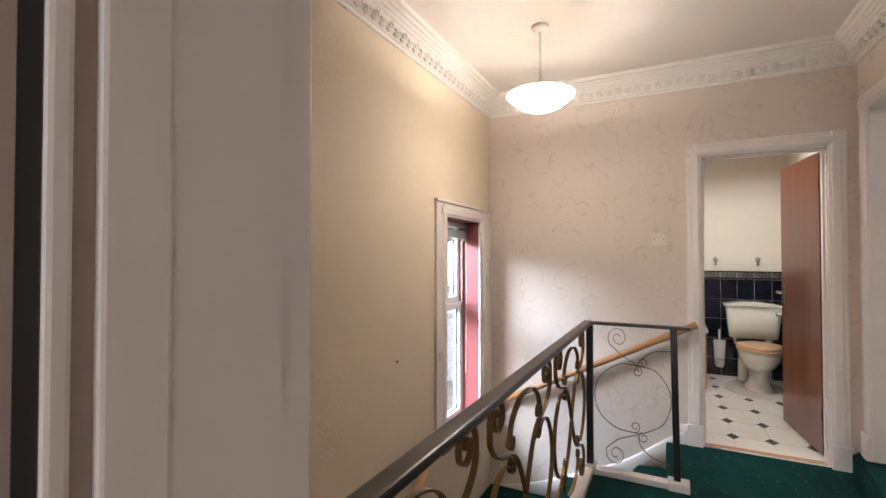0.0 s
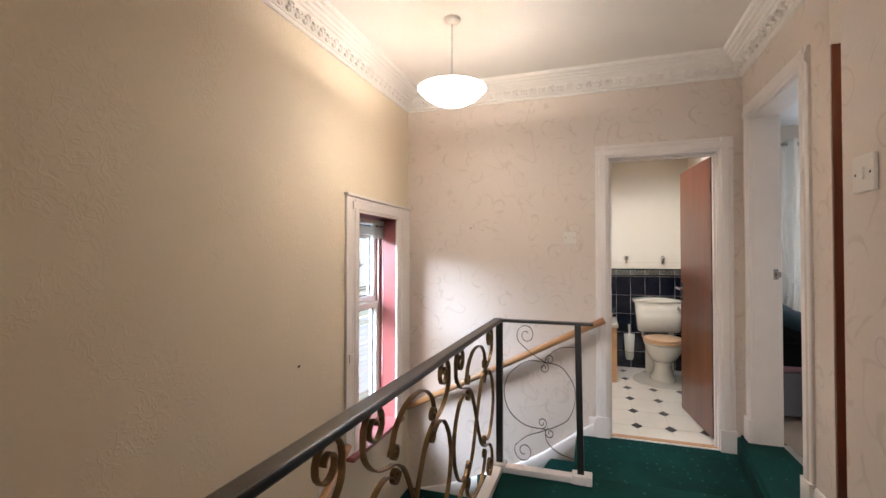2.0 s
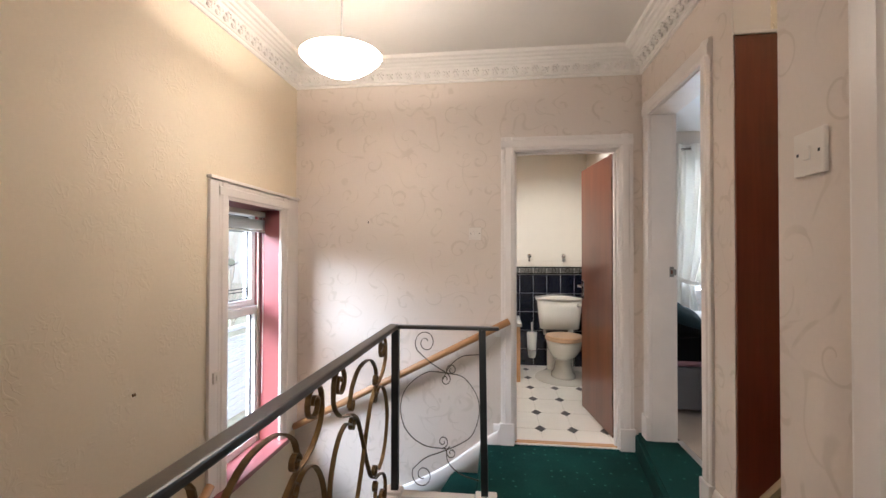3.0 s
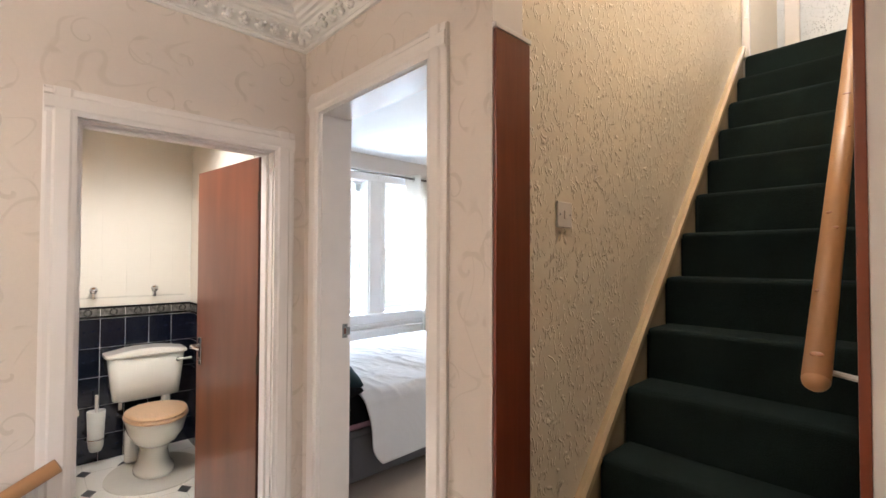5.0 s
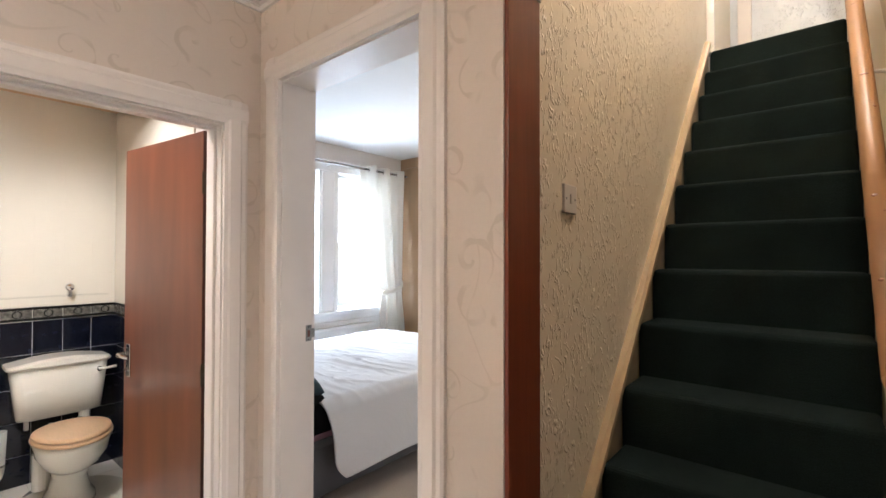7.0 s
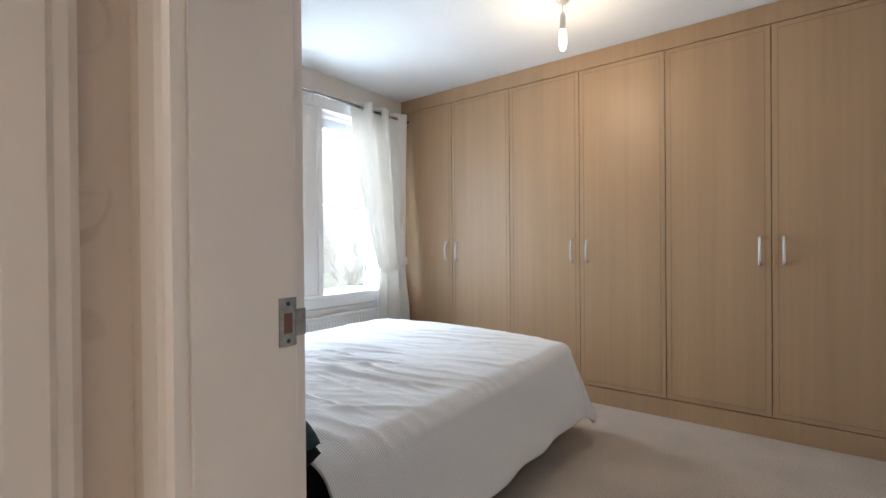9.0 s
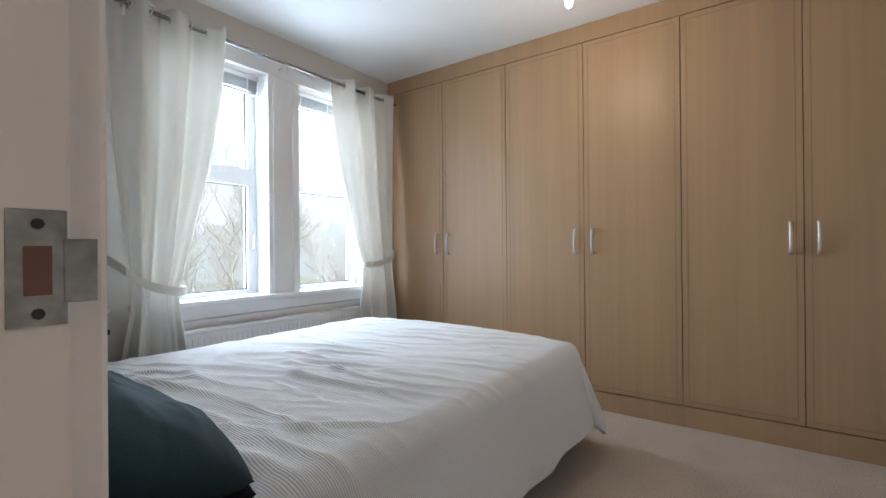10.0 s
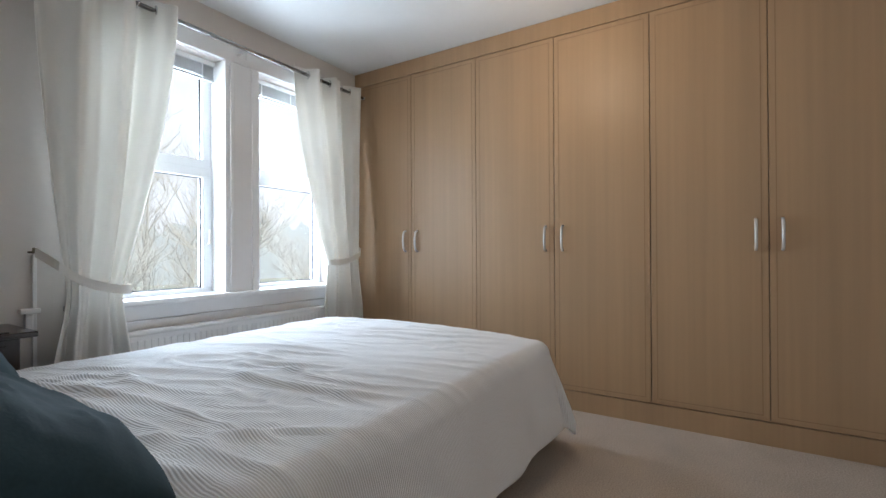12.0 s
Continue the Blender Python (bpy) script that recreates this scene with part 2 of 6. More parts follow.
# Opaque glass colours, paled to stand in for daylight shining through.
material("green_glass", (0.52, 0.72, 0.65), 0.15, scale=20, vary=0.1, bump=0.0)
material("rose_glass", (0.74, 0.65, 0.67), 0.15, scale=20, vary=0.1, bump=0.0)
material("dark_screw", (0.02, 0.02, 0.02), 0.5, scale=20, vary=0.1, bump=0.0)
material("navy_tile", (0.0095, 0.0118, 0.024), 0.12, scale=22, vary=0.6, bump=0.12, bump_scale=30, big=0.3, big_scale=9)
material("border_tile", (0.17, 0.16, 0.14), 0.2, scale=75, vary=0.9, bump=0.3, bump_scale=90, big=0.25, big_scale=40)
material("border_rope", (0.012, 0.012, 0.012), 0.25, scale=90, vary=0.5, bump=0.3)
material("border_gold", (0.30, 0.265, 0.20), 0.25, scale=60, vary=0.2, bump=0.1)
material("ivory_tile", (0.74, 0.69, 0.60), 0.14, scale=10, vary=0.02, bump=0.03, bump_scale=14, big=0.02)
material("grout", (0.66, 0.64, 0.57), 0.8, scale=60, vary=0.1, bump=0.1)
material("vinyl_floor", (0.80, 0.77, 0.70), 0.3, scale=20, vary=0.03, bump=0.02, big=0.04)
material("vinyl_joint", (0.60, 0.57, 0.50), 0.5, scale=20, vary=0.03, bump=0.0)
material("vinyl_dark", (0.045, 0.04, 0.042), 0.3, scale=20, vary=0.15, bump=0.0)
material("beech_laminate", (0.42, 0.272, 0.150), 0.42, scale=10, vary=0.12, bump=0.015, stretch=(4, 4, 0.07), big=0.06, big_scale=1.5)
material("beech_groove", (0.30, 0.185, 0.095), 0.45, scale=16, vary=0.1, bump=0.0, stretch=(5, 5, 0.2))
# Carcass colour is darkened to give the shade between wardrobe doors.
material("wardrobe_gap", (0.20, 0.125, 0.07), 0.7, scale=16, vary=0.1, bump=0.0)
material("upvc", (0.83, 0.84, 0.84), 0.22, scale=10, vary=0.01, bump=0.0, big=0.01)
material("rubber_seal", (0.02, 0.02, 0.022), 0.6, scale=30, vary=0.1, bump=0.0)
material("blind_slat", (0.60, 0.57, 0.50), 0.35, scale=20, vary=0.05, bump=0.0)
material("grey_blind_slat", (0.45, 0.45, 0.44), 0.35, scale=20, vary=0.05, bump=0.0)
material("black_lacquer", (0.025, 0.017, 0.014), 0.22, scale=20, vary=0.2, bump=0.02, coat=0.3)
material("bed_base_fabric", (0.16, 0.16, 0.17), 0.9, scale=200, vary=0.15, bump=0.2)
material("pink_sheet", (0.35, 0.20, 0.24), 0.9, scale=120, vary=0.05, bump=0.1)
material("teal_pillowcase", (0.025, 0.047, 0.058), 0.85, spec=0.15, scale=150, vary=0.15, bump=0.15, big=0.1, big_scale=6)
material("black_pillowcase", (0.010, 0.010, 0.011), 0.95, spec=0.05, scale=150, vary=0.15, bump=0.15)
material("radiator_paint", (0.78, 0.76, 0.73), 0.3, scale=20, vary=0.02, bump=0.0)
material("weathered_render", (0.52, 0.52, 0.50), 0.9, scale=12, vary=0.15, bump=0.2, big=0.1)
# Bark is paled to stand in for haze between house and trees.
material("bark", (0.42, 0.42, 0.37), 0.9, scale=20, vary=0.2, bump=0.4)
material("grass", (0.30, 0.32, 0.25), 0.9, scale=3, vary=0.35, bump=0.4, big=0.2, big_scale=0.2)
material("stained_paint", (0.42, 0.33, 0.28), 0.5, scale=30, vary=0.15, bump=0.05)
material("white_render", (0.78, 0.78, 0.77), 0.9, scale=12, vary=0.06, bump=0.2, big=0.06)
material("dull_plaster", (0.55, 0.50, 0.45), 0.85, scale=20, vary=0.03, bump=0.05)

# green carpet with small pale flecks
m = material("green_carpet", (0.004, 0.043, 0.037), 0.95, spec=0.15, scale=260, vary=0.45, bump=0.6, big=0.22, big_scale=3)
n, l, b = bits(m)
vor = n.new("ShaderNodeTexVoronoi")
vor.inputs["Scale"].default_value = 14
vor.inputs["Randomness"].default_value = 0.35
l.new(object_vec(n), vor.inputs["Vector"])
r = n.new("ShaderNodeMapRange")
r.inputs["From Min"].default_value, r.inputs["From Max"].default_value = 0.12, 0.07
l.new(vor.outputs["Distance"], r.inputs["Value"])
tint(n, l, b, maths(n, l, "MULTIPLY", r.outputs[0], 0.5), (0.05, 0.19, 0.15))
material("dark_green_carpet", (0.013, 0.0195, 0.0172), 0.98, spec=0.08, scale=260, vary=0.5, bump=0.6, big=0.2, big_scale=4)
m = material("beige_carpet", (0.52, 0.445, 0.375), 0.95, spec=0.1, scale=150, vary=0.55, bump=0.7, big=0.07, big_scale=3)

# finely ribbed white bedspread
m = material("ribbed_cotton", (0.84, 0.845, 0.86), 0.85, spec=0.2, scale=120, vary=0.03, bump=0.1, big=0.03)
n, l, b = bits(m)
wv = n.new("ShaderNodeTexWave")
wv.bands_direction = "X"
wv.inputs["Scale"].default_value = 42
wv.inputs["Distortion"].default_value = 0.4
wv.inputs["Detail"].default_value = 1
l.new(n.new("ShaderNodeTexCoord").outputs["UV"], wv.inputs["Vector"])
tint(n, l, b, maths(n, l, "MULTIPLY", maths(n, l, "POWER", wv.outputs["Fac"], 2.0), 0.50), (0.50, 0.46, 0.42))
relief(n, l, b, wv.outputs["Fac"], 0.35, 0.003)


def cloth_sheer(name, colour, amount):
    mm = material(name, colour, 0.9, spec=0.1, scale=220, vary=0.05, bump=0.1)
    n, l, b = bits(mm)
    out = n["Material Output"]
    tr = n.new("ShaderNodeBsdfTranslucent")
    tr.inputs[0].default_value = (*colour, 1)
    mx = n.new("ShaderNodeMixShader")
    mx.inputs[0].default_value = amount
    l.new(b.outputs[0], mx.inputs[1])
    l.new(tr.outputs[0], mx.inputs[2])
    l.new(mx.outputs[0], out.inputs["Surface"])


cloth_sheer("curtain_voile", (0.84, 0.815, 0.765), 0.28)
material("dark_chrome", (0.34, 0.33, 0.32), 0.22, metal=1.0, scale=40, vary=0.04, bump=0.0)


def glowing(name, colour, strength):
    mm = bpy.data.materials.new(name)
    mm.use_nodes = True
    b = mm.node_tree.nodes["Principled BSDF"]
    b.inputs["Base Color"].default_value = (0.8, 0.8, 0.8, 1)
    b.inputs["Roughness"].default_value = 0.3
    b.inputs["Emission Color"].default_value = (*colour, 1)
    b.inputs["Emission Strength"].default_value = strength
    MAT[name] = mm


glowing("lit_opal_glass", (1.0, 0.85, 0.68), 12.0)
glowing("lit_bulb_glass", (1.0, 0.84, 0.62), 7.0)
glowing("lit_spot", (1.0, 0.9, 0.75), 12.0)
glowing("overcast_sky", (0.94, 0.97, 1.0), 0.46)
# Woods glow faintly: the haze over them is put into this colour.
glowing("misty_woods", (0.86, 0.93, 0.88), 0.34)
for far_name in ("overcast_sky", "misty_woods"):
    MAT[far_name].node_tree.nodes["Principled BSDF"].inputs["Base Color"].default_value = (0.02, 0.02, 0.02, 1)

mm = bpy.data.materials.new("window_glass")
mm.use_nodes = True
n, l = mm.node_tree.nodes, mm.node_tree.links
n.remove(n["Principled BSDF"])
tp, gl, mx, lw = (n.new("ShaderNodeBsdfTransparent"), n.new("ShaderNodeBsdfGlossy"), n.new("ShaderNodeMixShader"), n.new("ShaderNodeLayerWeight"))
gl.inputs["Roughness"].default_value = 0.02
gloss = maths(n, l, "ADD", maths(n, l, "MULTIPLY", maths(n, l, "POWER", lw.outputs["Facing"], 5.0), 0.5), 0.03)
l.new(gloss, mx.inputs[0])
l.new(tp.outputs[0], mx.inputs[1])
l.new(gl.outputs[0], mx.inputs[2])
# Weak translucent layer imitates a veil of haze over the outdoor view.
haze_veil, mx2 = n.new("ShaderNodeBsdfTranslucent"), n.new("ShaderNodeMixShader")
haze_veil.inputs[0].default_value = (0.8, 0.8, 0.8, 1)
mx2.inputs[0].default_value = 0.005
l.new(mx.outputs[0], mx2.inputs[1])
l.new(haze_veil.outputs[0], mx2.inputs[2])
l.new(mx2.outputs[0], n["Material Output"].inputs["Surface"])
MAT["window_glass"] = mm

# ---- mesh helpers ----
def link(name, bm, mat, parent=None, label="", smooth=False):
    me = bpy.data.meshes.new(name)
    bm.normal_update()
    bm.to_mesh(me)
    bm.free()
    for k in (mat if isinstance(mat, (list, tuple)) else [mat]):
        me.materials.append(MAT[k])
    if smooth:
        for p in me.polygons:
            p.use_smooth = True
    ob = new(name, me)
    if parent is not None:
        ob.parent = parent
        ob.matrix_parent_inverse = parent.matrix_world.inverted()
    if label:
        ob["label"] = label
    return ob


def part(name, bm, mat, parent, label="", smooth=False):
    return link(name, bm, mat, parent, label, smooth)


def holder(name, x, y, z, label, category, group="", kind=""):
    ob = new(name)
    ob.matrix_world = pose(x, y, z)
    ob.empty_display_size = 0.1
    bpy.context.view_layer.update()
    return tagged(ob, label, category, group, kind)


def box(x0, x1, y0, y1, z0, z1, bevel=0.0, bm=None, seg=2):
    b = bmesh.new()
    bmesh.ops.create_cube(b, size=1)
    for w in b.verts:
        w.co = Vector(((x0 + x1) / 2 + w.co.x * (x1 - x0), (y0 + y1) / 2 + w.co.y * (y1 - y0), (z0 + z1) / 2 + w.co.z * (z1 - z0)))
    if bevel:
        bmesh.ops.bevel(b, geom=b.edges[:], offset=bevel, segments=seg, affect="EDGES", profile=0.6)
    return merge(bm, b)


def merge(bm, b):
    if bm is None:
        return b
    me = bpy.data.meshes.new("tmp")
    b.to_mesh(me)
    b.free()
    bm.from_mesh(me)
    bpy.data.meshes.remove(me)
    return bm


def extrude(profile, path_a, path_b, normal, up=Vector((0, 0, 1)), bm=None):
    """Sweep a closed (out, up) profile straight from a to b."""
    bm = bm or bmesh.new()
    a, c, nrm = Vector(path_a), Vector(path_b), Vector(normal)
    r1 = [bm.verts.new(a + nrm * p + up * q) for p, q in profile]
    r2 = [bm.verts.new(c + nrm * p + up * q) for p, q in profile]
    k = len(profile)
    for i in range(k):
        bm.faces.new((r1[i], r1[(i + 1) % k], r2[(i + 1) % k], r2[i]))
    bm.faces.new(r1[::-1])
    bm.faces.new(r2)
    bmesh.ops.recalc_face_normals(bm, faces=bm.faces[:])
    return bm


def lathe(profile, cx, cy, seg=32, bm=None):
    b = bmesh.new()
    rings = []
    for r, z in profile:
        if r < 1e-5:
            rings.append([b.verts.new((cx, cy, z))])
        else:
            rings.append([b.verts.new((cx + r * math.cos(2 * math.pi * i / seg), cy + r * math.sin(2 * math.pi * i / seg), z)) for i in range(seg)])
    for p, q in zip(rings, rings[1:]):
        for i in range(seg):
            j = (i + 1) % seg
            if len(p) == 1 and len(q) == 1:
                continue
            if len(p) == 1:
                b.faces.new((p[0], q[i], q[j]))
            elif len(q) == 1:
                b.faces.new((p[i], p[j], q[0]))
            else:
                b.faces.new((p[i], p[j], q[j], q[i]))
    bmesh.ops.recalc_face_normals(b, faces=b.faces[:])
    return merge(bm, b)


def tube(points, radius, seg=10, bm=None, cap=True):
    b = bmesh.new()
    pts = [Vector(p) for p in points]
    rings, last = [], None
    for i, p in enumerate(pts):
        t = (pts[min(i + 1, len(pts) - 1)] - pts[max(i - 1, 0)]).normalized()
        if last is None:
            ref = Vector((0, 0, 1)) if abs(t.z) < 0.9 else Vector((1, 0, 0))
            u = t.cross(ref).normalized()
        else:
            u = (last - t * last.dot(t)).normalized()
        last = u
        w = t.cross(u)
        rr = radius[i] if isinstance(radius, (list, tuple)) else radius
        rings.append([b.verts.new(p + (u * math.cos(2 * math.pi * k / seg) + w * math.sin(2 * math.pi * k / seg)) * rr) for k in range(seg)])
    for p, q in zip(rings, rings[1:]):
        for k in range(seg):
            b.faces.new((p[k], p[(k + 1) % seg], q[(k + 1) % seg], q[k]))
    if cap:
        b.faces.new(rings[0][::-1])
        b.faces.new(rings[-1])
    bmesh.ops.recalc_face_normals(b, faces=b.faces[:])
    return merge(bm, b)


def flat_bar(points, width_dir, width, thick, bm=None):
    """A flat bar whose broad side lies along width_dir."""
    b = bmesh.new()
    pts, wd = [Vector(p) for p in points], Vector(width_dir).normalized()
    rings = []
    for i, p in enumerate(pts):
        t = (pts[min(i + 1, len(pts) - 1)] - pts[max(i - 1, 0)]).normalized()
        s = t.cross(wd).normalized()
        rings.append([b.verts.new(p + wd * width * a / 2 + s * thick * c / 2) for a, c in ((-1, -1), (1, -1), (1, 1), (-1, 1))])
    for p, q in zip(rings, rings[1:]):
        for k in range(4):
            b.faces.new((p[k], p[(k + 1) % 4], q[(k + 1) % 4], q[k]))
    b.faces.new(rings[0][::-1])
    b.faces.new(rings[-1])
    bmesh.ops.recalc_face_normals(b, faces=b.faces[:])
    return merge(bm, b)


def sheet(nu, nv, fn, thick=0.0, bm=None):
    """Grid surface from fn(u, v) for u, v in 0..1, with UVs in metres along the grid."""
    b = bmesh.new()
    uv = b.loops.layers.uv.new("UVMap")
    grid = [[b.verts.new(fn(i / nu, j / nv)) for j in range(nv + 1)] for i in range(nu + 1)]
    b.verts.index_update()
    arc_u = [0.0]
    for i in range(nu):
        arc_u.append(arc_u[-1] + (grid[i + 1][nv // 2].co - grid[i][nv // 2].co).length)
    arc_v = [0.0]
    for j in range(nv):
        arc_v.append(arc_v[-1] + (grid[nu // 2][j + 1].co - grid[nu // 2][j].co).length)
    for i in range(nu):
        for j in range(nv):
            f = b.faces.new((grid[i][j], grid[i + 1][j], grid[i + 1][j + 1], grid[i][j + 1]))
            for lp, (p, q) in zip(f.loops, ((i, j), (i + 1, j), (i + 1, j + 1), (i, j + 1))):
                lp[uv].uv = (arc_u[p], arc_v[q])
    return merge(bm, b)


def wall(name, axis, p0, p1, u0, u1, z0, z1, mats, holes=(), label="", category="wall"):
    """A wall of thickness p0..p1 along axis, with openings (ua, ub, za, zb) that go right through.
    mats: finish of the low side, of the high side, and of edges and reveals."""
    us = sorted({u0, u1, *[h for o in holes for h in o[:2] if u0 < h < u1]})
    zs = sorted({z0, z1, *[h for o in holes for h in o[2:] if z0 < h < z1]})
    solid = {}
    for i in range(len(us) - 1):
        for j in range(len(zs) - 1):
            cu, cz = (us[i] + us[i + 1]) / 2, (zs[j] + zs[j + 1]) / 2
            solid[i, j] = not any(a < cu < c and d < cz < e for a, c, d, e in holes)
    bm = bmesh.new()

    def pt(p, u, z):
        return bm.verts.new((p, u, z) if axis == "x" else (u, p, z))

    for (i, j), s in solid.items():
        if not s:
            continue
        a, c, d, e = us[i], us[i + 1], zs[j], zs[j + 1]
        for k, p in enumerate((p0, p1)):
            bm.faces.new([pt(p, *q) for q in ((a, d), (c, d), (c, e), (a, e))]).material_index = k
        for di, dj, q1, q2 in ((-1, 0, (a, d), (a, e)), (1, 0, (c, d), (c, e)), (0, -1, (a, d), (c, d)), (0, 1, (a, e), (c, e))):
            if not solid.get((i + di, j + dj), False):
                bm.faces.new((pt(p0, *q1), pt(p0, *q2), pt(p1, *q2), pt(p1, *q1))).material_index = 2
    bmesh.ops.remove_doubles(bm, verts=bm.verts[:], dist=1e-5)
    bmesh.ops.recalc_face_normals(bm, faces=bm.faces[:])
    return tagged(link(name, bm, list(mats)), label, category, kind="structure")


def slab(name, x0, x1, y0, y1, z0, z1, mat, label, category):
    return tagged(link(name, box(x0, x1, y0, y1, z0, z1), mat), label, category, kind="structure")


def spiral(cx, cy, r0, r1, a0, turns, k=26):
    return [(cx + (r0 + (r1 - r0) * i / k) * math.cos(a0 + turns * 2 * math.pi * i / k),
             cy + (r0 + (r1 - r0) * i / k) * math.sin(a0 + turns * 2 * math.pi * i / k)) for i in range(k + 1)]


def smooth_path(ctrl, k=8):
    """Catmull-Rom through control points."""
    p = [Vector(c) for c in ctrl]
    p = [2 * p[0] - p[1], *p, 2 * p[-1] - p[-2]]
    out = []
    for i in range(1, len(p) - 2):
        for s in range(k):
            t = s / k
            out.append(0.5 * ((2 * p[i]) + (p[i + 1] - p[i - 1]) * t + (2 * p[i - 1] - 5 * p[i] + 4 * p[i + 1] - p[i + 2]) * t * t
                              + (3 * p[i] - p[i - 1] - 3 * p[i + 1] + p[i + 2]) * t ** 3))
    out.append(p[-2])
    return out


# ---- plan (metres) ----
LEFT, FAR, X1 = -0.885, 4.00, 1.50          # window wall, bathroom wall, bedroom-door wall
CEIL, BEDCEIL, BATHCEIL = 2.50, 2.55, 2.40
PLAT = -0.125                               # the step-down in front of the bathroom
BEDX0, WARD, WINY = 1.64, 4.52, 6.25        # bedroom west face, wardrobe front, window wall
STAIR_N, STAIR_S = 2.848, 2.085              # faces of the upper stair's walls

# ---- setting: landing ----
PAPER, CREAM, WHITE = "scroll_wallpaper", "embossed_cream_wallpaper", "white_gloss_paint"
wall("wall_window", "x", LEFT - 0.21, LEFT, -2.2, FAR + 0.2, -2.9, 2.75, ("weathered_render", CREAM, "maroon_paint"),
     [(3.165, 3.752, -0.088, 1.445)], "cream embossed wallpaper on the stair window wall")
wall("wall_bathroom", "y", FAR, FAR + 0.10, LEFT, X1, -2.9, 2.75, (PAPER, "ivory_tile", WHITE),
     [(0.669, 1.352, PLAT, 1.862)], "cream scroll-patterned wallpaper around the bathroom door")
wall("wall_bedroom_door", "x", X1, BEDX0, STAIR_N, FAR, -0.3, 2.75, (PAPER, "bedroom_wall_paint", WHITE),
     [(3.113, 3.845, -0.0, 2.03)], "cream scroll-patterned wallpaper around the bedroom door")
wall("wall_switch", "x", 1.165, 1.265, 0.60, 1.98, -0.3, 2.75, (PAPER, "dull_plaster", PAPER),
     [(0.86, 1.675, 0.0, 2.03)], "cream scroll-patterned wallpaper with a light switch")
slab("wall_return", 1.265, X1, 1.88, 1.98, -0.3, 2.75, PAPER, "short papered wall return beside the upper stair", "wall")
wall("wall_front_room", "y", 0.58, 0.70, LEFT, 1.165, -2.9, 2.75, ("dull_plaster", CREAM, "aged_white_paint"),
     [(0.205, 0.985, 0.0, 2.04)], "cream wall with the doorway of the front room")
slab("ceiling_landing", LEFT, X1, 0.58, FAR, CEIL, CEIL + 0.25, "ceiling_paint", "white painted landing ceiling", "ceiling")
slab("floor_landing", 0.03, X1, 0.58, 3.085, -0.22, -0.012, "brown_primer", "landing floor under the carpet", "floor")
slab("floor_platform", 0.45, X1, 3.085, FAR, -0.34, PLAT - 0.012, "brown_primer", "lower landing floor under the carpet", "floor")

# unseen front room behind the start of the walk, closed in plainly
slab("floor_front_room", -0.9, 2.4, -2.2, 0.58, -0.1, -0.004, "beige_carpet", "plain carpet of the front room", "floor")
slab("ceiling_front_room", -0.9, 2.4, -2.2, 0.58, CEIL, CEIL + 0.1, "ceiling_paint", "front room ceiling", "ceiling")
wall("wall_front_room_back", "y", -2.32, -2.2, LEFT, 2.5, -0.1, CEIL, ("dull_plaster", "dull_plaster", WHITE), [(-0.3, 1.3, 0.85, 2.15)], "plain front room wall with an added, unseen window")
slab("wall_front_room_side", 2.4, 2.5, -2.2, 2.0, -0.1, CEIL, "dull_plaster", "plain wall of the front room", "wall")

# carpet
def carpet_block(name, x0, x1, y0, y1, z0, z1, mat, label, r=0.018):
    return tagged(link(name, box(x0, x1, y0, y1, z0, z1, r, seg=3), mat, smooth=False), label, "carpet", kind="structure")


carpet_block("carpet_landing", 0.06, 1.505, 0.60, 3.10, -0.14, 0.0, "green_carpet", "dark green flecked carpet on the landing")
carpet_block("carpet_platform", 0.44, 1.49, 3.09, 4.03, -0.20, PLAT, "green_carpet", "dark green flecked carpet on the lower landing")
bm = bmesh.new()
prof = [(1.335, 3.05), (1.70, 3.05), (1.70, 3.99), (1.445, 3.99)]
lo = [bm.verts.new((x, y, -0.15)) for x, y in prof]
hi = [bm.verts.new((x, y, 0.004)) for x, y in prof]
bm.faces.new(hi)
for i in range(4):
    bm.faces.new((lo[i], lo[(i + 1) % 4], hi[(i + 1) % 4], hi[i]))
bmesh.ops.recalc_face_normals(bm, faces=bm.faces[:])
bmesh.ops.bevel(bm, geom=[e for e in bm.edges if all(w.co.z > 0 for w in e.verts)], offset=0.02, segments=3, affect="EDGES")
tagged(link("carpet_doorstep", bm, "green_carpet"), "dark green carpeted step up to the bedroom", "carpet", kind="structure")

# main stair going down: winders round the newel, then a straight flight
def tread(poly, z, name="stair_tread"):
    bm = bmesh.new()
    lo = [bm.verts.new((x, y, z - 0.23)) for x, y in poly]
    hi = [bm.verts.new((x, y, z)) for x, y in poly]
    bm.faces.new(hi)
    bm.faces.new(lo[::-1])
    for i in range(len(poly)):
        bm.faces.new((lo[i], lo[(i + 1) % len(poly)], hi[(i + 1) % len(poly)], hi[i]))
    bmesh.ops.recalc_face_normals(bm, faces=bm.faces[:])
    bmesh.ops.bevel(bm, geom=[e for e in bm.edges if all(abs(w.co.z - z) < 1e-4 for w in e.verts)], offset=0.016, segments=3, affect="EDGES")
    return bm


stair = holder("lower_staircase", -0.3, 3.0, -1.0, "green carpeted staircase winding down under the window", "staircase", kind="structure")
W = [[(0.10, 3.06), (0.46, 3.12), (0.46, 3.99), (0.25, 3.99), (0.10, 3.25)],
     [(0.04, 3.04), (0.12, 3.10), (0.27, 3.99), (-0.30, 3.99)],
     [(0.02, 3.02), (0.10, 3.06), (-0.28, 3.99), (-0.878, 3.99), (-0.878, 3.60)],
     [(0.02, 2.98), (0.06, 3.04), (-0.878, 3.64), (-0.878, 3.03)]]
for i, poly in enumerate(W):
    part("tread", tread(poly, -0.32 - 0.195 * i), "green_carpet", stair)
